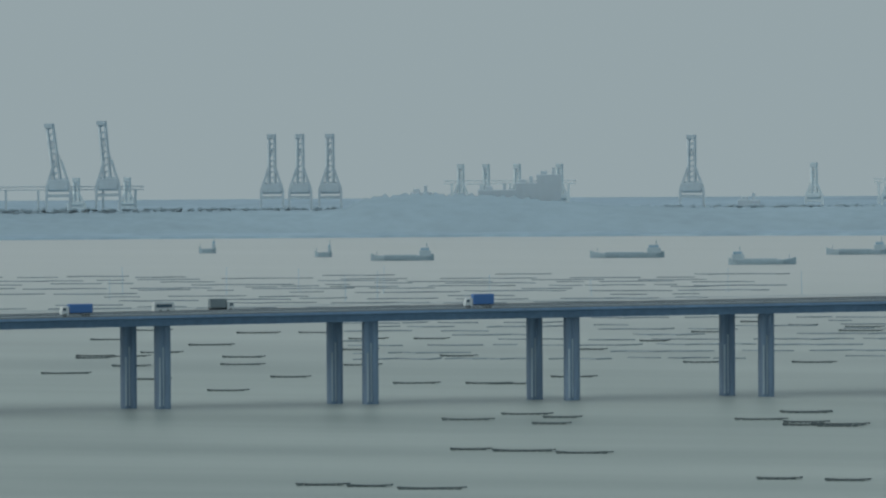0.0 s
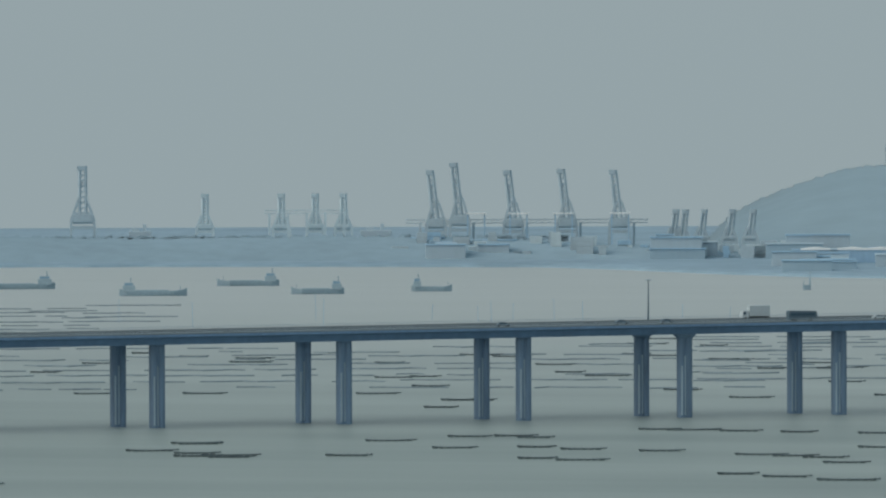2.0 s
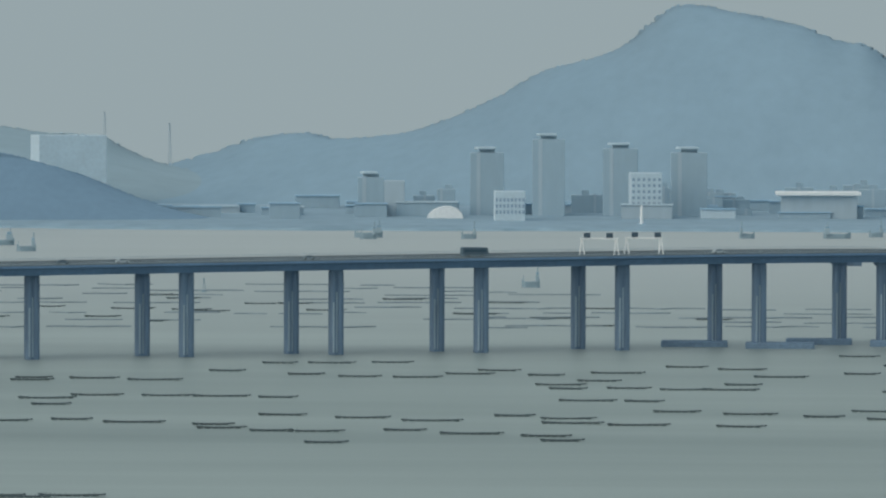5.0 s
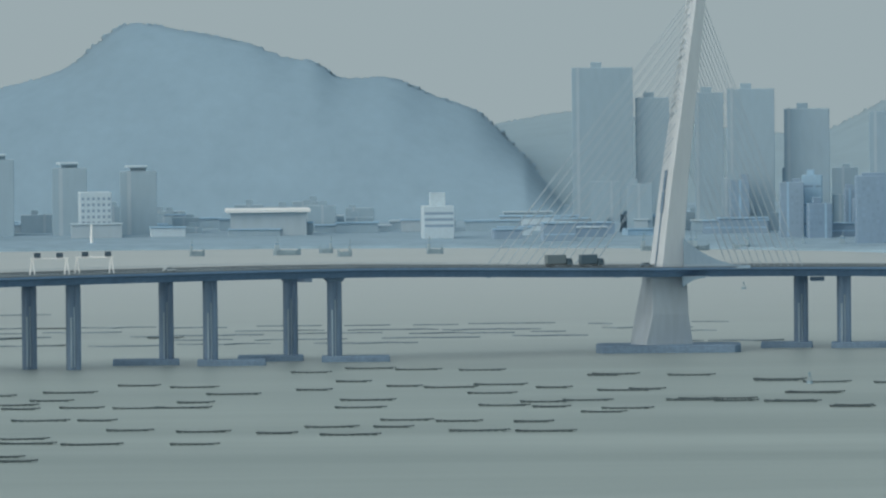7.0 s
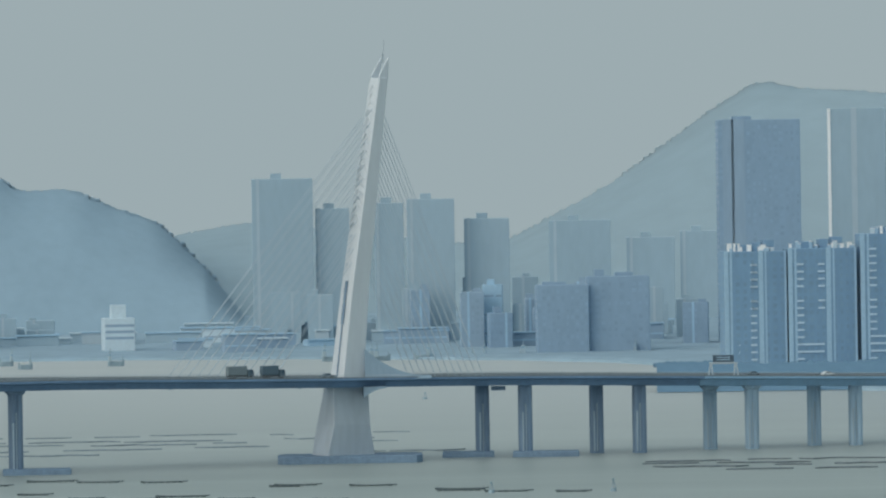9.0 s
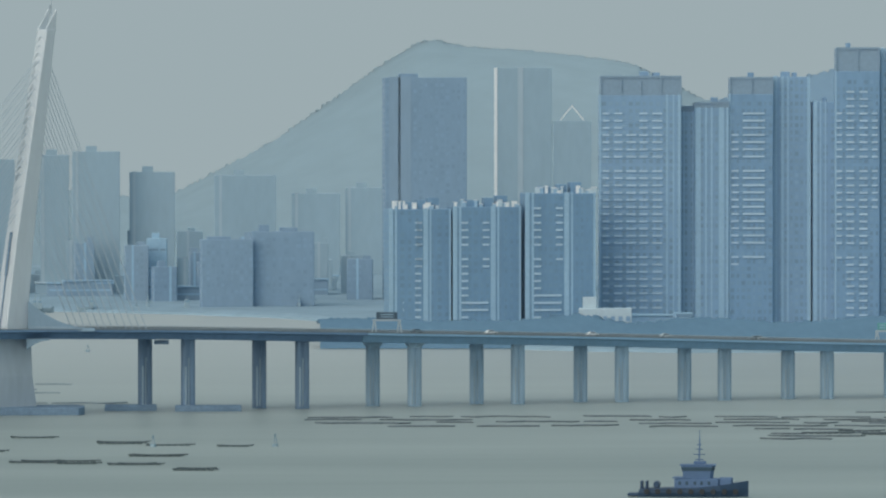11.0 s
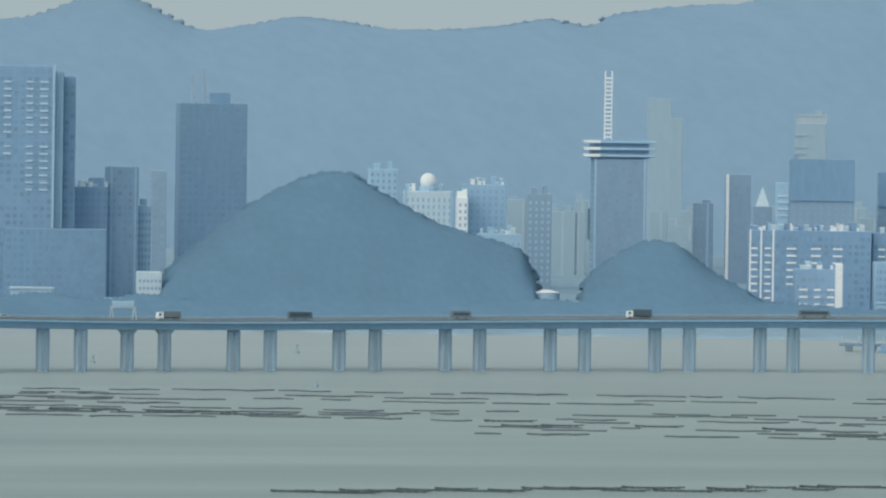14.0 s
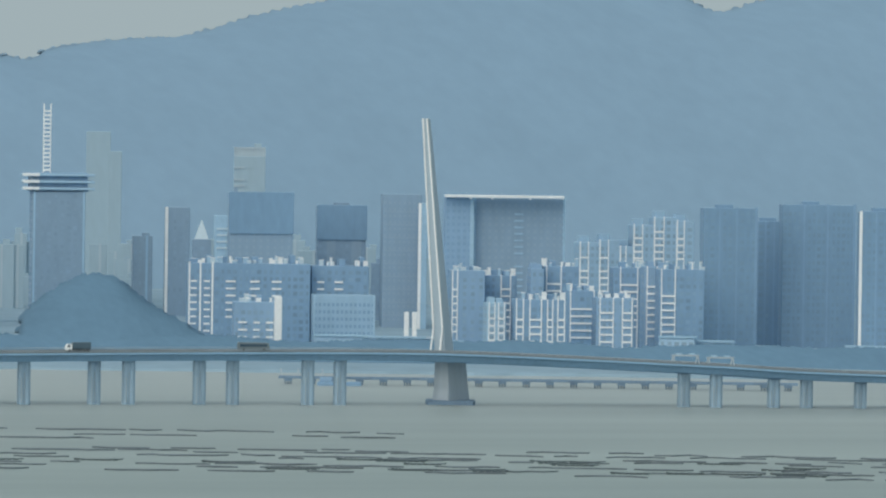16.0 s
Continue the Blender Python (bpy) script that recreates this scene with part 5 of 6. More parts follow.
for k in range(64):
    u = rnd.uniform(1000, 1720)
    d = rnd.uniform(4090, 4150)
    w, h = rnd.uniform(3, 12), rnd.uniform(5, 17 if u < 1450 else 11)
    o = thing("container_stack", facing(u, d, 2.5, rnd.uniform(-5, 5)), "hazy grey stack of shipping containers on the quay", "container stack", "container stacks")
    m = rnd.choice((CRANE, CRANE_FAR, LOW_WOODS, PALE_D, CRANE))
    for j in range(max(1, int(h / 2.6))):
        bm = bmesh.new()
        box(bm, -w / 2 + rnd.uniform(0, 0.8), w / 2 - rnd.uniform(0, 0.8), 0, 5, 2.6 * j, 2.6 * j + 2.5)
        part("container", bm, m, o)
o = thing("white_column", facing(3136, 3745, 2.5), "thin white column standing on the town shore", "column")
bm = bmesh.new()
loft(bm, [[Vector((r * math.cos(a), r * math.sin(a), z)) for a in [k * math.pi / 4 for k in range(8)]] for z, r in ((-1, 1.1), (1, 0.9), (rise(-36, 3745) - 2.5, 0.55))])
part("shaft", bm, WHITE, o)
bm = bmesh.new()
box(bm, -2, 2, -2, 2, -1, 0.6)
part("plinth", bm, STONE, o)

# ---- port cranes ----
def crane(u, v, base, d, w, material, boom, label="grey quay crane with its boom raised"):
    """A quay crane: w is the portal's width in metres, boom the lean of its raised jib."""
    z0, z1 = 3.0, rise(v, d)
    h = z1 - z0
    o = thing("quay_crane", facing(u, d, z0), label, "crane", "quay cranes")
    ph = h * 0.36
    for sx in (-1, 1):
        for sy in (0, 10):
            bm = bmesh.new()
            loft(bm, [[Vector((sx * x + a * 0.8, sy + b * 0.8, z)) for a, b in ((-1, -1), (1, -1), (1, 1), (-1, 1))] for x, z in ((w / 2, 0), (w * 0.47, ph), (w * 0.14, h * 0.62))])
            part("leg", bm, material, o)
    bm = bmesh.new()
    box(bm, -w / 2, w / 2, -0.6, 0.6, ph * 0.72, ph * 0.72 + 1.6)
    part("portal_beam", bm, material, o)
    bm = bmesh.new()
    box(bm, -w * 0.45, w * 0.45, 9.4, 10.6, ph * 0.72, ph * 0.72 + 1.6)
    part("portal_beam", bm, material, o)
    bm = bmesh.new()
    box(bm, -w * 0.46, w * 0.46, -1, 11, ph * 0.88, ph + h * 0.09, 1.2)
    part("machinery_house", bm, material, o)
    bm = bmesh.new()
    for sx in (-1, 1):
        rod(bm, (sx * w * 0.13, 0, ph), (sx * w * 0.12 + boom, 0, h), 1.0, 4)
    for k in range(9):
        f = 0.1 + 0.1 * k
        x = boom * f
        rod(bm, (x - w * 0.12, 0, ph + (h - ph) * f), (x + w * 0.12, 0, ph + (h - ph) * (f + 0.06)), 0.45, 4)
    part("boom", bm, material, o)
    bm = bmesh.new()
    loft(bm, [[Vector((boom + x * w * 0.1, y, z)) for y, z in ((-1.2, h - 2.6), (1.2, h - 2.6), (1.2, h), (-1.2, h))] for x in (-2.2, 1.2)])
    part("boom_head", bm, material, o)
    bm = bmesh.new()
    rod(bm, (w * 0.15, 5, h * 0.62), (boom * 0.75, 0, ph + (h - ph) * 0.75), 0.22, 4)
    rod(bm, (-w * 0.15, 5, h * 0.62), (boom * 0.75, 0, ph + (h - ph) * 0.75), 0.22, 4)
    part("stay", bm, material, o)
    return o


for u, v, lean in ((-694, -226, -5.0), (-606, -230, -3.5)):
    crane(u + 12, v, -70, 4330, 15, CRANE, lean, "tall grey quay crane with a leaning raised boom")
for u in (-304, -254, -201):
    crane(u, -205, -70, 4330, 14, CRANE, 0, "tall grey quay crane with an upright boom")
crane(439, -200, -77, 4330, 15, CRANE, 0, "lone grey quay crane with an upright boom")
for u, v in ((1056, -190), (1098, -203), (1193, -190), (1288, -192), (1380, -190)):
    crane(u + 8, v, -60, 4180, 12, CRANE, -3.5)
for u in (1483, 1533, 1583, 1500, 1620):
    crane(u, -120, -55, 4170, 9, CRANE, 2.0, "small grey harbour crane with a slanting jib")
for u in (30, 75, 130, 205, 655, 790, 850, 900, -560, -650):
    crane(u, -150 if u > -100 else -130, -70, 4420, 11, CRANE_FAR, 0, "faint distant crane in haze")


def boom_beam(u0, u1, v, d, material, label):
    o = thing("crane_girder", facing((u0 + u1) / 2, d, rise(v, d)), label, "crane girder")
    w = (u1 - u0) * d / K
    bm = bmesh.new()
    for z in (-1.2, 0.9):
        box(bm, -w / 2, w / 2, -0.5, 0.5, z - 0.25, z + 0.25)
    n = int(w / 4)
    for k in range(n):
        x = -w / 2 + w * k / n
        rod(bm, (x, 0, -1.2), (x + w / n, 0, 0.9), 0.15, 4)
    part("lattice", bm, material, o)
    for k in range(5):
        x = -w / 2 + w * (0.06 + 0.22 * k)
        bm = bmesh.new()
        box(bm, x - 0.7, x + 0.7, -0.7, 0.7, -rise(v, d) + 3, -1.4)
        part("trestle_leg", bm, material, o)


boom_beam(-790, -530, -112, 4340, CRANE, "long grey crane girder on trestle legs")
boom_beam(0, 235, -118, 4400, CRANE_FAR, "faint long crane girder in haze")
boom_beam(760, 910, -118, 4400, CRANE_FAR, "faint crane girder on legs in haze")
boom_beam(1010, 1440, -100, 4190, CRANE, "long grey girder between quay cranes")
for u in (1135, 1210, 1290, 1390):
    o = thing("white_canopy", facing(u, 4165, rise(-112, 4165)), "bright white canopy roof on the quay", "roof", "quay roofs")
    bm = bmesh.new()
    box(bm, -6, 6, -1, 5, 0, 0.8, 0.1)
    part("canopy", bm, WHITE, o)
    for x in (-5, 5):
        bm = bmesh.new()
        box(bm, x - 0.4, x + 0.4, 1, 1.8, -rise(-112, 4165) + 3, 0)
        part("post", bm, STONE, o)
for u in (1735, 1800, 1850, 1905, 1955):
    o = thing("white_shed", facing(u, 3990, 3), "long shed with a bright white roof on the quay", "shed", "quay sheds")
    bm = bmesh.new()
    box(bm, -8, 8, 0, 12, -1, rise(-50, 3990) - 4)
    part("wall", bm, BLUE_C, o)
    bm = bmesh.new()
    zz = rise(-50, 3990) - 3.9
    loft(bm, [[Vector((x, y, zz + q)) for x, q in ((-8.5, 0), (8.5, 0), (8.5, 0.8), (0, 1.6), (-8.5, 0.8))] for y in (-0.5, 12.5)])
    part("roof", bm, WHITE, o)
# masts on the hill tops
for u, v0, v1, d in ((1860, -235, -192, 4460), (2185, -200, -150, 4470), (2300, -180, -100, 4470), (6000, -512, -503, 4890), (6168, -372, -320, 3345), (6150, -360, -318, 3340)):
    o = thing("radio_mast", facing(u, d, rise(v1, d) - 6), "faint thin radio mast on a hilltop", "mast", "radio masts")
    bm = bmesh.new()
    hh = rise(v0, d) - rise(v1, d) + 6
    for a in range(3):
        p, q = (1.3 * math.cos(a * 2.094), 1.3 * math.sin(a * 2.094)), (0.3 * math.cos(a * 2.094), 0.3 * math.sin(a * 2.094))
        rod(bm, (p[0], p[1], 0), (q[0], q[1], hh), 0.22, 4)
    part("lattice", bm, CRANE, o)


# ---- ships ----
def ship(u, v, length, aft, label, low=False):
    d = reach(v)
    L = length * d / K
    o = thing("cargo_ship", facing(u, d, 0, 3), label, "ship", "anchored coasters")
    s = 1 if aft > 0 else -1
    hull = [(-0.50, 2.6), (-0.49, 3.4), (-0.38, 2.6), (0.30, 2.4), (0.42, 2.9), (0.50, 3.8)]
    bm = bmesh.new()
    rings = []
    for f, top in hull:
        half = L * 0.09 * (1 - max(0, abs(f) - 0.3) * 4.2)
        half = max(half, 0.15)
        rings.append([Vector((-s * f * L, y, z)) for y, z in ((-half * 0.7, -1), (-half, top * 0.6), (-half, top), (half, top), (half, top * 0.6), (half * 0.7, -1))])
    loft(bm, rings)
    part("hull", bm, HULL, o)
    x0 = s * L * 0.36
    bm = bmesh.new()
    box(bm, x0 - L * 0.09, x0 + L * 0.09, -2.2, 2.2, 2.2, 5.0, 0.1)
    box(bm, x0 - L * 0.065, x0 + L * 0.06, -2.0, 2.0, 5.0, 6.6, 0.1)
    part("deckhouse", bm, HOUSE, o)
    bm = bmesh.new()
    box(bm, x0 - L * 0.07, x0 + L * 0.065, -2.03, 2.03, 5.5, 6.1)
    part("bridge_windows", bm, WINDOW, o)
    bm = bmesh.new()
    rod(bm, (x0 + L * 0.03, 0, 6.5), (x0 + L * 0.03, 0, 9.0), 0.25, 5)
    part("mast", bm, HULL, o)
    bm = bmesh.new()
    rod(bm, (-s * L * 0.40, 0, 2.5), (-s * L * 0.40, 0, 5.0), 0.15, 5)
    part("mast", bm, HULL, o)
    if not low:
        bm = bmesh.new()
        box(bm, -L * 0.30, L * 0.22, -L * 0.06, L * 0.06, 2.3, 2.9)
        part("hatch_cover", bm, HOUSE, o)


ship(-74, 20, 112, 1, "hazy grey coaster with its deckhouse aft")
ship(324, 17, 132, 1, "long grey coaster riding high with deckhouse aft")
ship(563, 30, 120, -1, "grey coaster with deckhouse at one end")
ship(731, 13, 110, 1, "long low grey coaster with a jib aft")
ship(854, 28, 94, 1, "low laden grey coaster")
ship(1056, 24, 72, -1, "small grey coaster with a sloping deck", True)
ship(-419, 5, 30, 1, "tiny faint work boat far out", True)
ship(-214, 13, 30, 1, "tiny faint work boat far out", True)
ship(1995, 36, 62, 1, "small rusty grey barge with a low house", True)
ship(2047, 47, 34, 1, "small fishing boat with a thin mast", True)
ship(1720, 23, 14, 1, "tiny boat far out", True)
ship(2940, 110, 32, 1, "small dark barge under the bridge", True)
rnd = random.Random(11)
for i in range(16):
    ship(rnd.uniform(3280, 4700) if i > 2 else rnd.uniform(2200, 3200), rnd.uniform(17, 26), rnd.uniform(24, 52), rnd.choice((-1, 1)), "small moored barge near the town shore", True)

# ---- tug ----
DT = reach(346)
tug = thing("tugboat", facing(5352, DT, 0, -4), "dark blue tug with grey wheelhouse and mast at rest", "boat")
bm = bmesh.new()
rings = []
for x, top, half in ((-13.5, 1.1, 3.2), (-13, 2.2, 3.6), (-8, 2.3, 4.2), (2, 2.5, 4.3), (9, 3.2, 3.8), (14, 4.0, 2.0), (16.3, 4.3, 0.3)):
    rings.append([Vector((x, y, z)) for y, z in ((-half * 0.7, -1.5), (-half, top * 0.5), (-half, top), (half, top), (half, top * 0.5), (half * 0.7, -1.5))])
loft(bm, rings)
part("hull", bm, TUG_HULL, tug)
bm = bmesh.new()
box(bm, -16.3, -12.2, -3.0, 3.0, 0.2, 0.9, 0.15)
part("stern_ramp", bm, TUG_HULL, tug)
for k in range(9):
    bm = bmesh.new()
    bmesh.ops.create_cone(bm, cap_ends=True, segments=10, radius1=0.75, radius2=0.75, depth=0.5, matrix=Matrix.Translation((-11 + 3 * k, -4.4 + (0.6 if k > 6 else 0), 1.5)) @ Matrix.Rotation(radians(90), 4, "X"))
    part("fender", bm, TYRE, tug, "black tyre fender")
bm = bmesh.new()
box(bm, -6, 6, -3.1, 3.1, 2.3, 5.0, 0.2)
part("lower_house", bm, TUG_HOUSE, tug).location = (2.4, 0, 0)
bm = bmesh.new()
box(bm, 6, 9.6, -2.6, 2.6, 3.0, 5.2, 0.3)
part("fore_house", bm, TUG_HOUSE, tug).location = (2.4, 0, 0)
bm = bmesh.new()
box(bm, -6.5, -2.2, -3.2, 3.2, 5.0, 5.3, 0.05)
part("aft_awning", bm, TUG_HOUSE, tug).location = (2.4, 0, 0)
for x in (-4.5, -2.6, -0.4, 1.4, 3.4):
    bm = bmesh.new()
    box(bm, x - 0.35, x + 0.35, -3.18, -3.0, 3.3, 4.2)
    part("porthole", bm, GLASS, tug).location = (2.4, 0, 0)
bm = bmesh.new()
loft(bm, [[Vector((x * s, y * s, z)) for x, y in ((-4.2, -2.8), (4.2, -2.8), (5.0, -1.4), (5.0, 1.4), (4.2, 2.8), (-4.2, 2.8))] for s, z in ((0.86, 5.0), (0.9, 6.6), (1.0, 8.4))])
part("wheelhouse", bm, TUG_HOUSE, tug, "grey wheelhouse with flared sides").location = (2.4, 0, 0)
bm = bmesh.new()
loft(bm, [[Vector((x * s, y * s, z)) for x, y in ((-4.2, -2.8), (4.2, -2.8), (5.0, -1.4), (5.0, 1.4), (4.2, 2.8), (-4.2, 2.8))] for s, z in ((0.935, 7.0), (0.99, 8.0))])
part("window_band", bm, GLASS, tug).location = (2.4, 0, 0)
bm = bmesh.new()
box(bm, -4.6, 5.1, -3.0, 3.0, 8.4, 8.75, 0.1)
part("wheelhouse_roof", bm, TUG_HOUSE, tug).location = (2.4, 0, 0)
bm = bmesh.new()
for s in (-1, 1):
    rod(bm, (0.5, s * 0.7, 8.7), (0.7, s * 0.15, 15.6), 0.2, 5)
for z, w in ((10, 1.2), (11.4, 1.6), (12.8, 1.0), (14.0, 0.6)):
    rod(bm, (0.6 - w, 0, z), (0.6 + w, 0, z), 0.12, 4)
rod(bm, (0.7, 0, 15.4), (0.7, 0, 18.0), 0.1, 4)
part("mast", bm, TUG_HOUSE, tug).location = (2.4, 0, 0)
bm = bmesh.new()
box(bm, -0.9, 2.4, -0.9, 0.9, 8.7, 9.6, 0.15)
part("searchlight_deck", bm, TUG_HOUSE, tug).location = (2.4, 0, 0)
bm = bmesh.new()
bmesh.ops.create_cone(bm, cap_ends=True, segments=12, radius1=1.0, radius2=0.8, depth=3.0, matrix=Matrix.Translation((-8.6, 0, 3.2)) @ Matrix.Rotation(radians(90), 4, "X"))
part("towing_winch", bm, TUG_HULL, tug)
bm = bmesh.new()
for x in (-12.6, -11.2):
    box(bm, x - 0.3, x + 0.3, -2.2, 2.2, 2.0, 4.2, 0.1)
part("towing_bitts", bm, TUG_HULL, tug)

# ---- jetty ----
DJ = reach(112)
jetty = thing("jetty", facing(7760, DJ, 0), "long low dark jetty on short trestles", "jetty")
half = 460 * DJ / K
bm = bmesh.new()
box(bm, -half, half, -2.5, 2.5, 2.2, 3.3, 0.1)
part("deck", bm, CAP, jetty)
bm = bmesh.new()
box(bm, -half, half, -2.4, -2.2, 4.0, 4.2)
for k in range(60):
    x = -half + 2 * half * k / 59
    box(bm, x - 0.08, x + 0.08, -2.4, -2.2, 3.3, 4.0)
part("railing", bm, STEEL, jetty)
for k in range(22):
    x = -half + 4 + (2 * half - 8) * k / 21
    bm = bmesh.new()
    box(bm, x - 1.6, x + 1.6, -2.2, 2.2, 1.2, 2.2, 0.1)
    for s in (-1, 0, 1):
        rod(bm, (x + s * 1.1, 0, -2), (x + s * 1.1, 0, 1.3), 0.3, 6)
    part("trestle", bm, CAP, jetty)
for x in (-half + 1, -half + 8, -half + 18, -half + 27):
    bm = bmesh.new()
    box(bm, x - 0.3, x + 0.3, -0.3, 0.3, 3.3, 6.2, 0.05)
    part("bollard_post", bm, STEEL, jetty)
barge = thing("work_barge", facing(7408, DJ - 12, 0), "flat blue work barge beside the jetty", "boat")
bm = bmesh.new()
box(bm, -9, 9, -3, 3, -0.5, 1.6, 0.3)
part("hull", bm, BLUE_A, barge)
bm = bmesh.new()
box(bm, -8, -3, -2, 2, 1.6, 3.4, 0.2)
part("cabin", bm, BLUE_B, barge)

# ---- buoys and stakes ----
for u, v, h in ((2361, 119, 5.0), (4404, 258, 3.0), (4620, 258, 3.4), (4006, 58, 3), (4067, 68, 3), (3838, 66, 3), (6341, 130, 3), (5980, 152, 2.5), (6375, 190, 2.5), (4289, 90, 2.5)):
    d = reach(v)
    o = thing("channel_buoy", facing(u, d), "small dark channel buoy on the water", "buoy", "channel buoys")
    bm = bmesh.new()
    bmesh.ops.create_cone(bm, cap_ends=True, segments=10, radius1=1.1, radius2=0.9, depth=1.2, matrix=Matrix.Translation((0, 0, 0.3)))
    part("float", bm, HULL, o)
    bm = bmesh.new()
    for a in range(3):
        rod(bm, (0.7 * math.cos(a * 2.1), 0.7 * math.sin(a * 2.1), 0.8), (0.15 * math.cos(a * 2.1), 0.15 * math.sin(a * 2.1), h), 0.14, 4)
    box(bm, -0.35, 0.35, -0.35, 0.35, h - 0.2, h + 0.6)
    part("cage", bm, HULL, o)
rnd = random.Random(5)
for k in range(22):
    u, v = rnd.uniform(-600, 1750), rnd.uniform(74, 92)
    d = reach(v)
    o = thing("net_stake", facing(u, d, -1), "thin faint stake standing in the water", "stake", "net stakes")
    bm = bmesh.new()
    rod(bm, (0, 0, 0), (rnd.uniform(-0.4, 0.4), 0, rnd.uniform(8, 14)), 0.1, 4)
    part("pole", bm, STONE, o)

# ---- oyster rafts ----
def raft_parts(length, depth, seed):
    """Beams with turned-up ends, cross poles and a row of floats."""
    r = random.Random(seed)
    made = []
    bm = bmesh.new()
    for y in (-depth / 2, -depth / 6, depth / 6, depth / 2):
        n = 8
        rings = []
        for k in range(n + 1):
            f = k / n - 0.5
            x = f * length
            z = 0.24 + 1.9 * abs(f) ** 3 + r.uniform(-0.05, 0.05)
            rings.append([Vector((x, y + a, z + b)) for a, b in ((-0.13, -0.12), (0.13, -0.12), (0.13, 0.12), (-0.13, 0.12))])
        loft(bm, rings)
    made.append(("beam_frame", bm, WOOD))
    bm = bmesh.new()
    n = int(length / 1.1)
    for k in range(n):
        x = (k + 0.5) / n * length - length / 2
        x += r.uniform(-0.2, 0.2)
        z = 0.44 + 1.9 * abs(x / length) ** 3
        rod(bm, (x, -depth / 2 - 0.3, z), (x + r.uniform(-0.2, 0.2), depth / 2 + 0.3, z + r.uniform(0, 0.12)), 0.08, 4)
    made.append(("pole_deck", bm, WOOD))
    bm = bmesh.new()
    for k in range(int(length / 2.0)):
        x = (k + 0.5) * 2.0 - length / 2
        for y in (-depth / 2 + 0.2, depth / 2 - 0.2):
            bmesh.ops.create_cone(bm, cap_ends=True, segments=7, radius1=0.26, radius2=0.26, depth=1.5, matrix=Matrix.Translation((x, y, 0.12)) @ Matrix.Rotation(radians(90), 4, "Y"))
    made.append(("float_chain", bm, FLOAT))
    return made


MODELS = []
for length, depth, seed in ((13.5, 2.0, 1), (15.5, 1.6, 2), (11.5, 2.4, 3), (17.0, 2.2, 4)):
    o = thing("oyster_raft", pose(0, 0, 0), "long low dark timber oyster raft on floats", "raft", "oyster rafts")
    for nm, bm, m in raft_parts(length, depth, seed):
        q = part(nm, bm, m, o)
        if nm != "beam_frame":
            tagged(q, kind="stuff")
    MODELS.append(o)

# bearing and drop of the rafts that lie on this side of the bridge, stretch by stretch
SOUTH_A = [(41, 303), (146, 294), (208, 300), (189, 311), (46, 356), (140, 359), (247, 363), (-217, 417), (-134, 420), (-24, 425), (639, 292), (560, 305), (640, 310), (700, 314), (592, 410), (713, 413),
           (-384, 249), (-50, 238), (79, 239), (120, 240), (-559, 187), (-619, 186)]
SOUTH_B = [(646, 293), (633, 315), (700, 317), (909, 315), (983, 289), (1123, 282), (1096, 302), (1205, 281), (1240, 284), (1241, 301), (1324, 305), (1243, 321), (1323, 324), (1463, 308), (1598, 349), (1685, 354),
           (1793, 360), (1640, 315), (1700, 317), (1753, 320), (1790, 329), (1603, 273), (1706, 275), (1843, 277), (1861, 302), (1939, 305), (2003, 347), (2091, 318), (2085, 307), (2061, 271), (1460, 270), (1520, 271)]
SOUTH_C = [(2128, 345), (2238, 350), (2378, 354), (2393, 360), (2480, 365), (2560, 366), (2578, 386), (2501, 337), (2643, 342), (2766, 347), (2718, 364), (2836, 370), (2912, 338), (3008, 343), (2968, 374), (2298, 303),
           (2393, 304), (2493, 306), (2173, 302), (2994, 283), (2058, 275), (2168, 272), (2275, 275), (2403, 259), (2496, 245), (2588, 245), (2696, 244), (2543, 265), (2638, 269), (2740, 270), (2833, 264), (2885, 258), (2968, 266)]
SOUTH_C2 = [(1608, 480), (1880, 478), (1980, 480), (2050, 482), (2128, 480)]
SOUTH_D = [(3015, 351), (3132, 354), (3314, 356), (2997, 382), (3557, 328), (3667, 329), (3691, 317), (3783, 320), (3819, 337), (3915, 322), (3937, 339), (3622, 281), (3609, 294), (3384, 268), (3315, 255), (3317, 282),
           (3295, 291), (3217, 251), (3215, 291), (3115, 289), (3095, 262), (3007, 290), (3062, 276), (3042, 311), (3142, 312), (3527, 262), (3522, 231), (3597, 248), (3627, 225), (3687, 257), (3769, 260), (3712, 228)]
SOUTH_E = [(3825, 230), (3842, 271), (3857, 256), (3864, 293), (3937, 287), (3947, 296), (3952, 262), (4012, 285), (4042, 241), (4062, 239), (4077, 268), (4117, 266), (4040, 306), (4082, 300), (4195, 242), (4205, 284),
           (4272, 284), (4352, 251), (4417, 274), (4377, 289), (4482, 298), (4200, 286), (4274, 288), (4374, 290), (4480, 300), (4350, 253), (4435, 256), (4410, 275), (4550, 258)]
rnd = random.Random(3)
count = 0


def put_raft(u, v, model=None):
    global count
    m = facing(u, reach(v), 0.05, rnd.uniform(-5, 5) - 2)
    src = model if model is not None else MODELS[(count * 7 + int(u)) % 4]
    count += 1
    copy_thing(src, m)


for stretch in (SOUTH_A, SOUTH_B, SOUTH_C, SOUTH_C2, SOUTH_D, SOUTH_E):
    for u, v in stretch:
        put_raft(u, v)
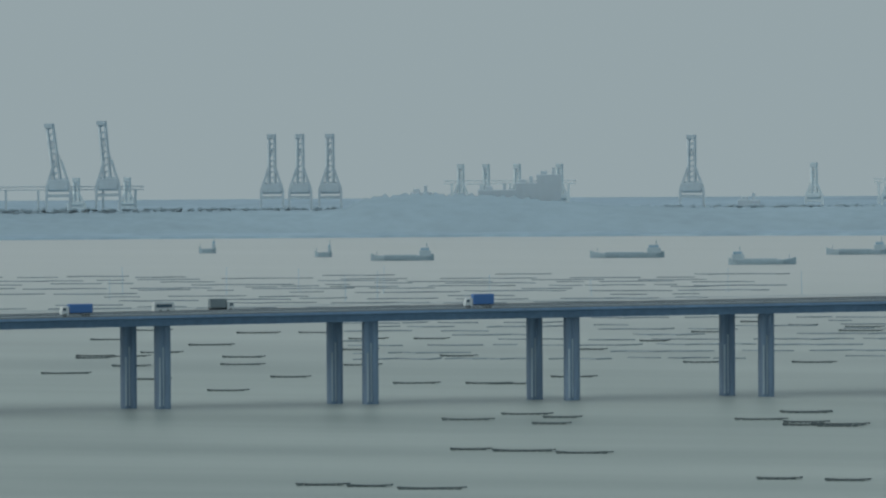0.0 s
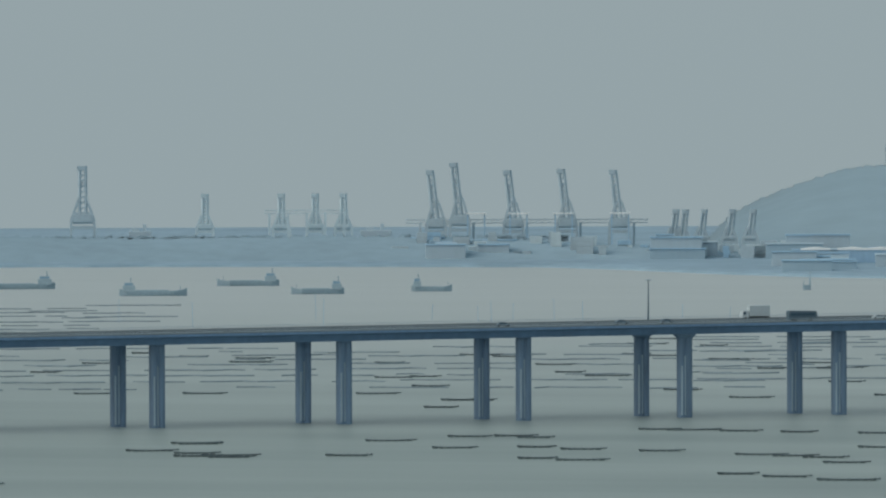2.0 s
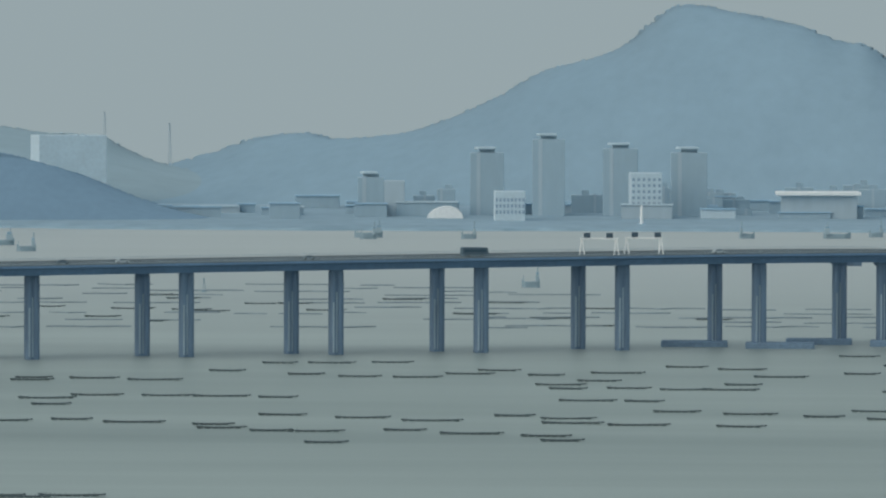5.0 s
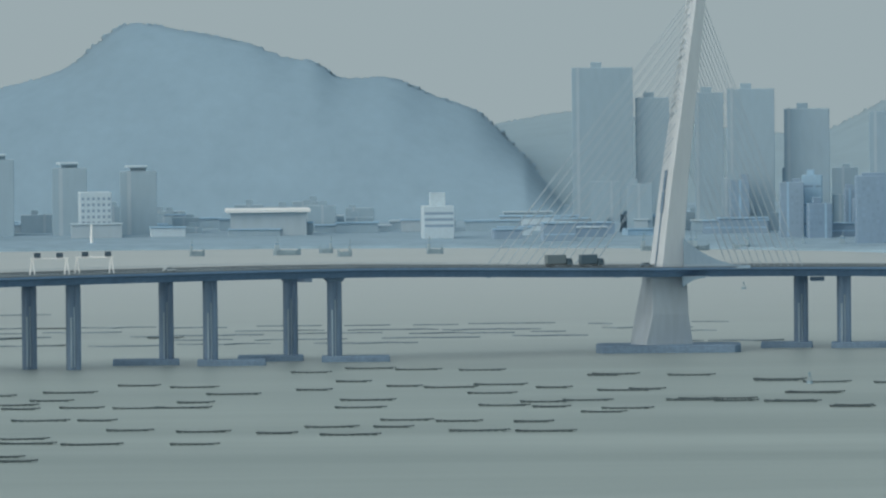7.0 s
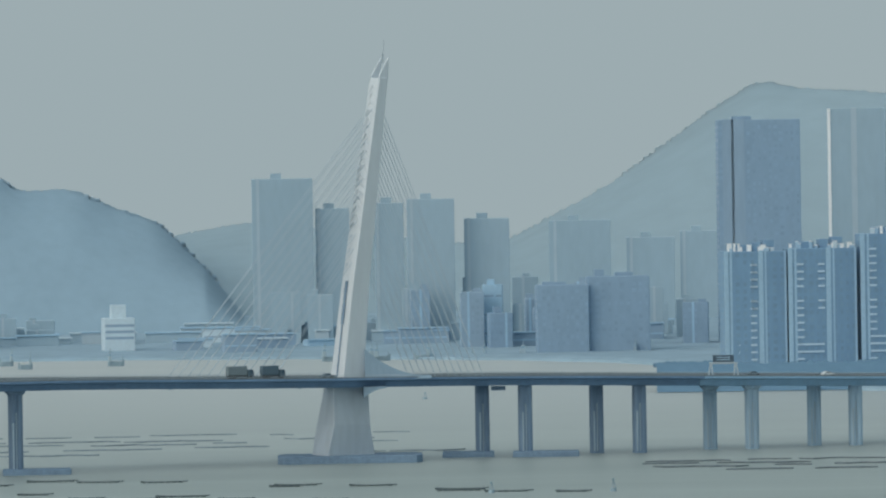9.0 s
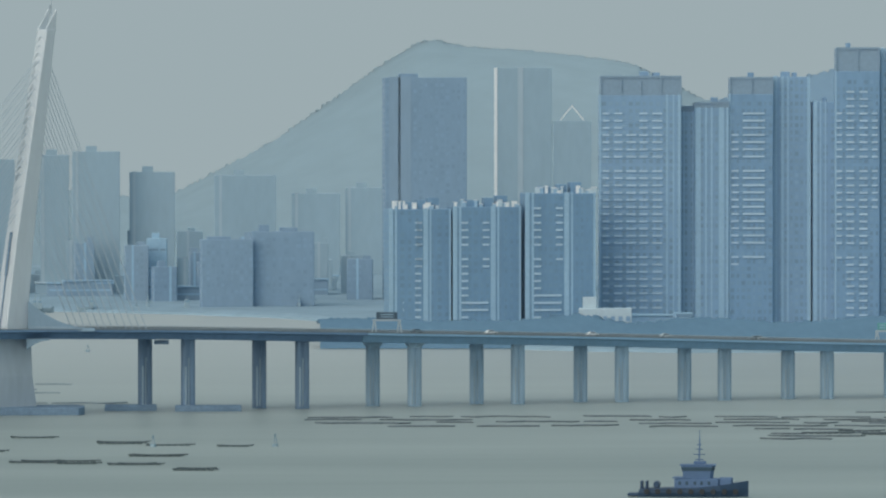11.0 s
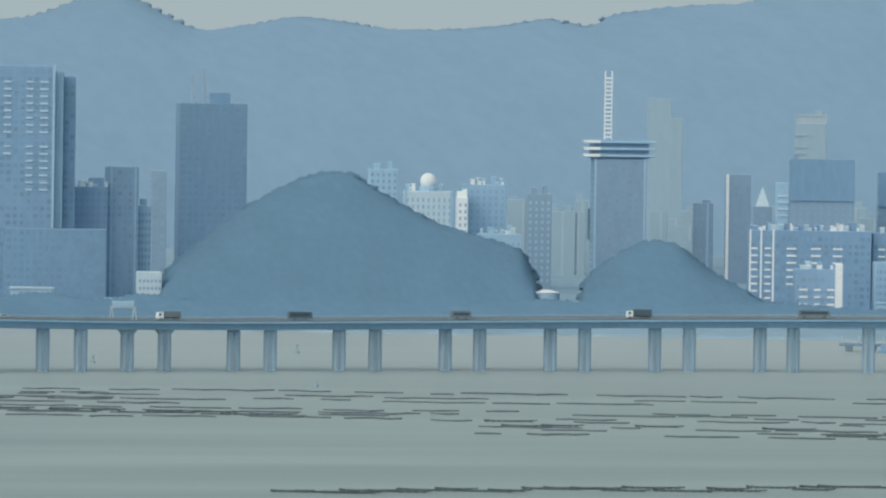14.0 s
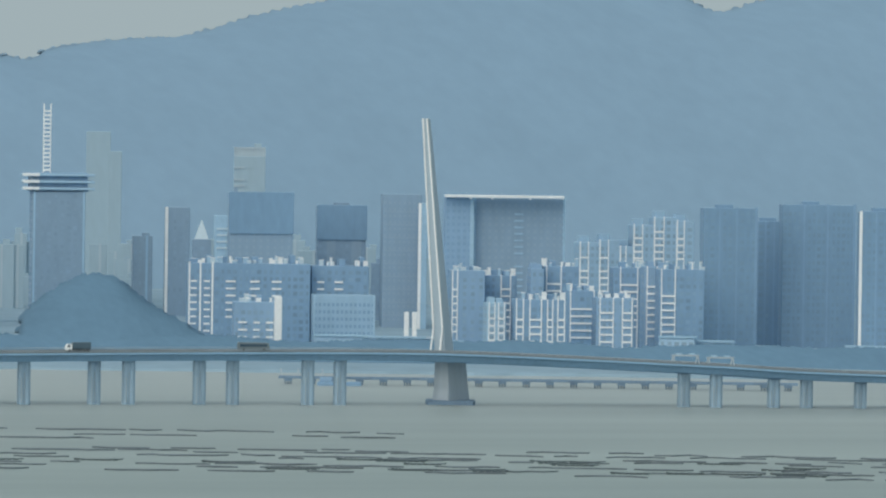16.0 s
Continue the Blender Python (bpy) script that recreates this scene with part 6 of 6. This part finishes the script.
# rafts between the piers and beyond the southern viaduct
for k in range(95):
    u = rnd.uniform(-700, 3300)
    lane_v = rnd.choice((112, 122, 131, 139, 150, 158, 167, 178, 190, 204, 216, 228)) + rnd.uniform(-3, 3)
    lane_v -= 0.006 * max(0, u - 1200)
    if u > 2000 and lane_v > 215 - 0.02 * (u - 2000):
        continue
    if u > 2400 and lane_v < 130:
        continue
    put_raft(u, lane_v)
# the northern raft field
for k in range(26):
    put_raft(rnd.uniform(6600, 8500), rnd.choice((246, 252, 262)) + rnd.uniform(-2, 2))
for k in range(22):
    put_raft(6340 + 50 * k + rnd.uniform(-20, 20), 378 - 1.1 * k + rnd.uniform(-4, 4))
for k in range(16):
    put_raft(5600 + 46 * k + rnd.uniform(-14, 14), 233 + 0.45 * k + rnd.uniform(-3, 3))
for i, o in enumerate(MODELS):
    o.matrix_basis = facing(3200 + 130 * i, reach(330 + 4 * i), 0.05)


def raft_rows(u0, u1, rows, material, seed, name, label, fill=0.7):
    """Far rafts that merge into dark streaks."""
    r = random.Random(seed)
    bm = bmesh.new()
    for v in rows:
        u = u0 + r.uniform(0, 60)
        while u < u1:
            ln = r.uniform(40, 190)
            if r.random() < fill:
                d = reach(v + r.uniform(-1.5, 1.5) + 1.5 * noise.noise((u * 0.01, v, seed)))
                n = max(2, int(ln / 24))
                dep = r.uniform(0.8, 2.6)
                rings = []
                for k in range(n + 1):
                    p = spot(u + ln * k / n, d + 8 * noise.noise((u * 0.02 + k * 0.6, v, 2)))
                    q = p.normalized()
                    e = dep * (0.4 if k in (0, n) else 1)
                    rings.append([p - q * e + Vector((0, 0, 0.02)), p + q * e + Vector((0, 0, 0.02)), p + q * e + Vector((0, 0, 0.4)), p - q * e + Vector((0, 0, 0.3 + 0.15 * r.random()))])
                loft(bm, rings)
            u += ln + r.uniform(4, 60)
    tagged(part(name, bm, material), label, "rafts", kind="stuff")


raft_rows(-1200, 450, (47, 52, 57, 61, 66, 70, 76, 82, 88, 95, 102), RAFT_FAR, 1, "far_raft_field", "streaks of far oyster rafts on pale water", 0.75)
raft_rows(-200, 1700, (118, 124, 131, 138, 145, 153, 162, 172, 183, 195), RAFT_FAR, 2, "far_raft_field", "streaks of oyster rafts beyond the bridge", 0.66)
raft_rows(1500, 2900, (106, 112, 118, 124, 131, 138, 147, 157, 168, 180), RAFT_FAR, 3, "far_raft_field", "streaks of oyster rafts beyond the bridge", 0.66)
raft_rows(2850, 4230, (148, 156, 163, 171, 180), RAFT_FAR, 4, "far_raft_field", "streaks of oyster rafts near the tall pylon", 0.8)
raft_rows(4640, 6000, (206, 211, 216, 222), RAFT_MID, 5, "far_raft_field", "streaks of oyster rafts before the low viaduct", 0.8)
raft_rows(5600, 7500, (198, 206, 213), RAFT_MID, 6, "far_raft_field", "streaks of oyster rafts before the low viaduct", 0.8)
raft_rows(5450, 8700, (229, 234, 240, 245), RAFT_MID, 7, "far_raft_field", "streaks of oyster rafts before the low viaduct", 0.85)
raft_rows(6650, 8700, (256, 261, 267), RAFT_MID, 8, "far_raft_field", "streaks of oyster rafts near the slender pylon", 0.8)
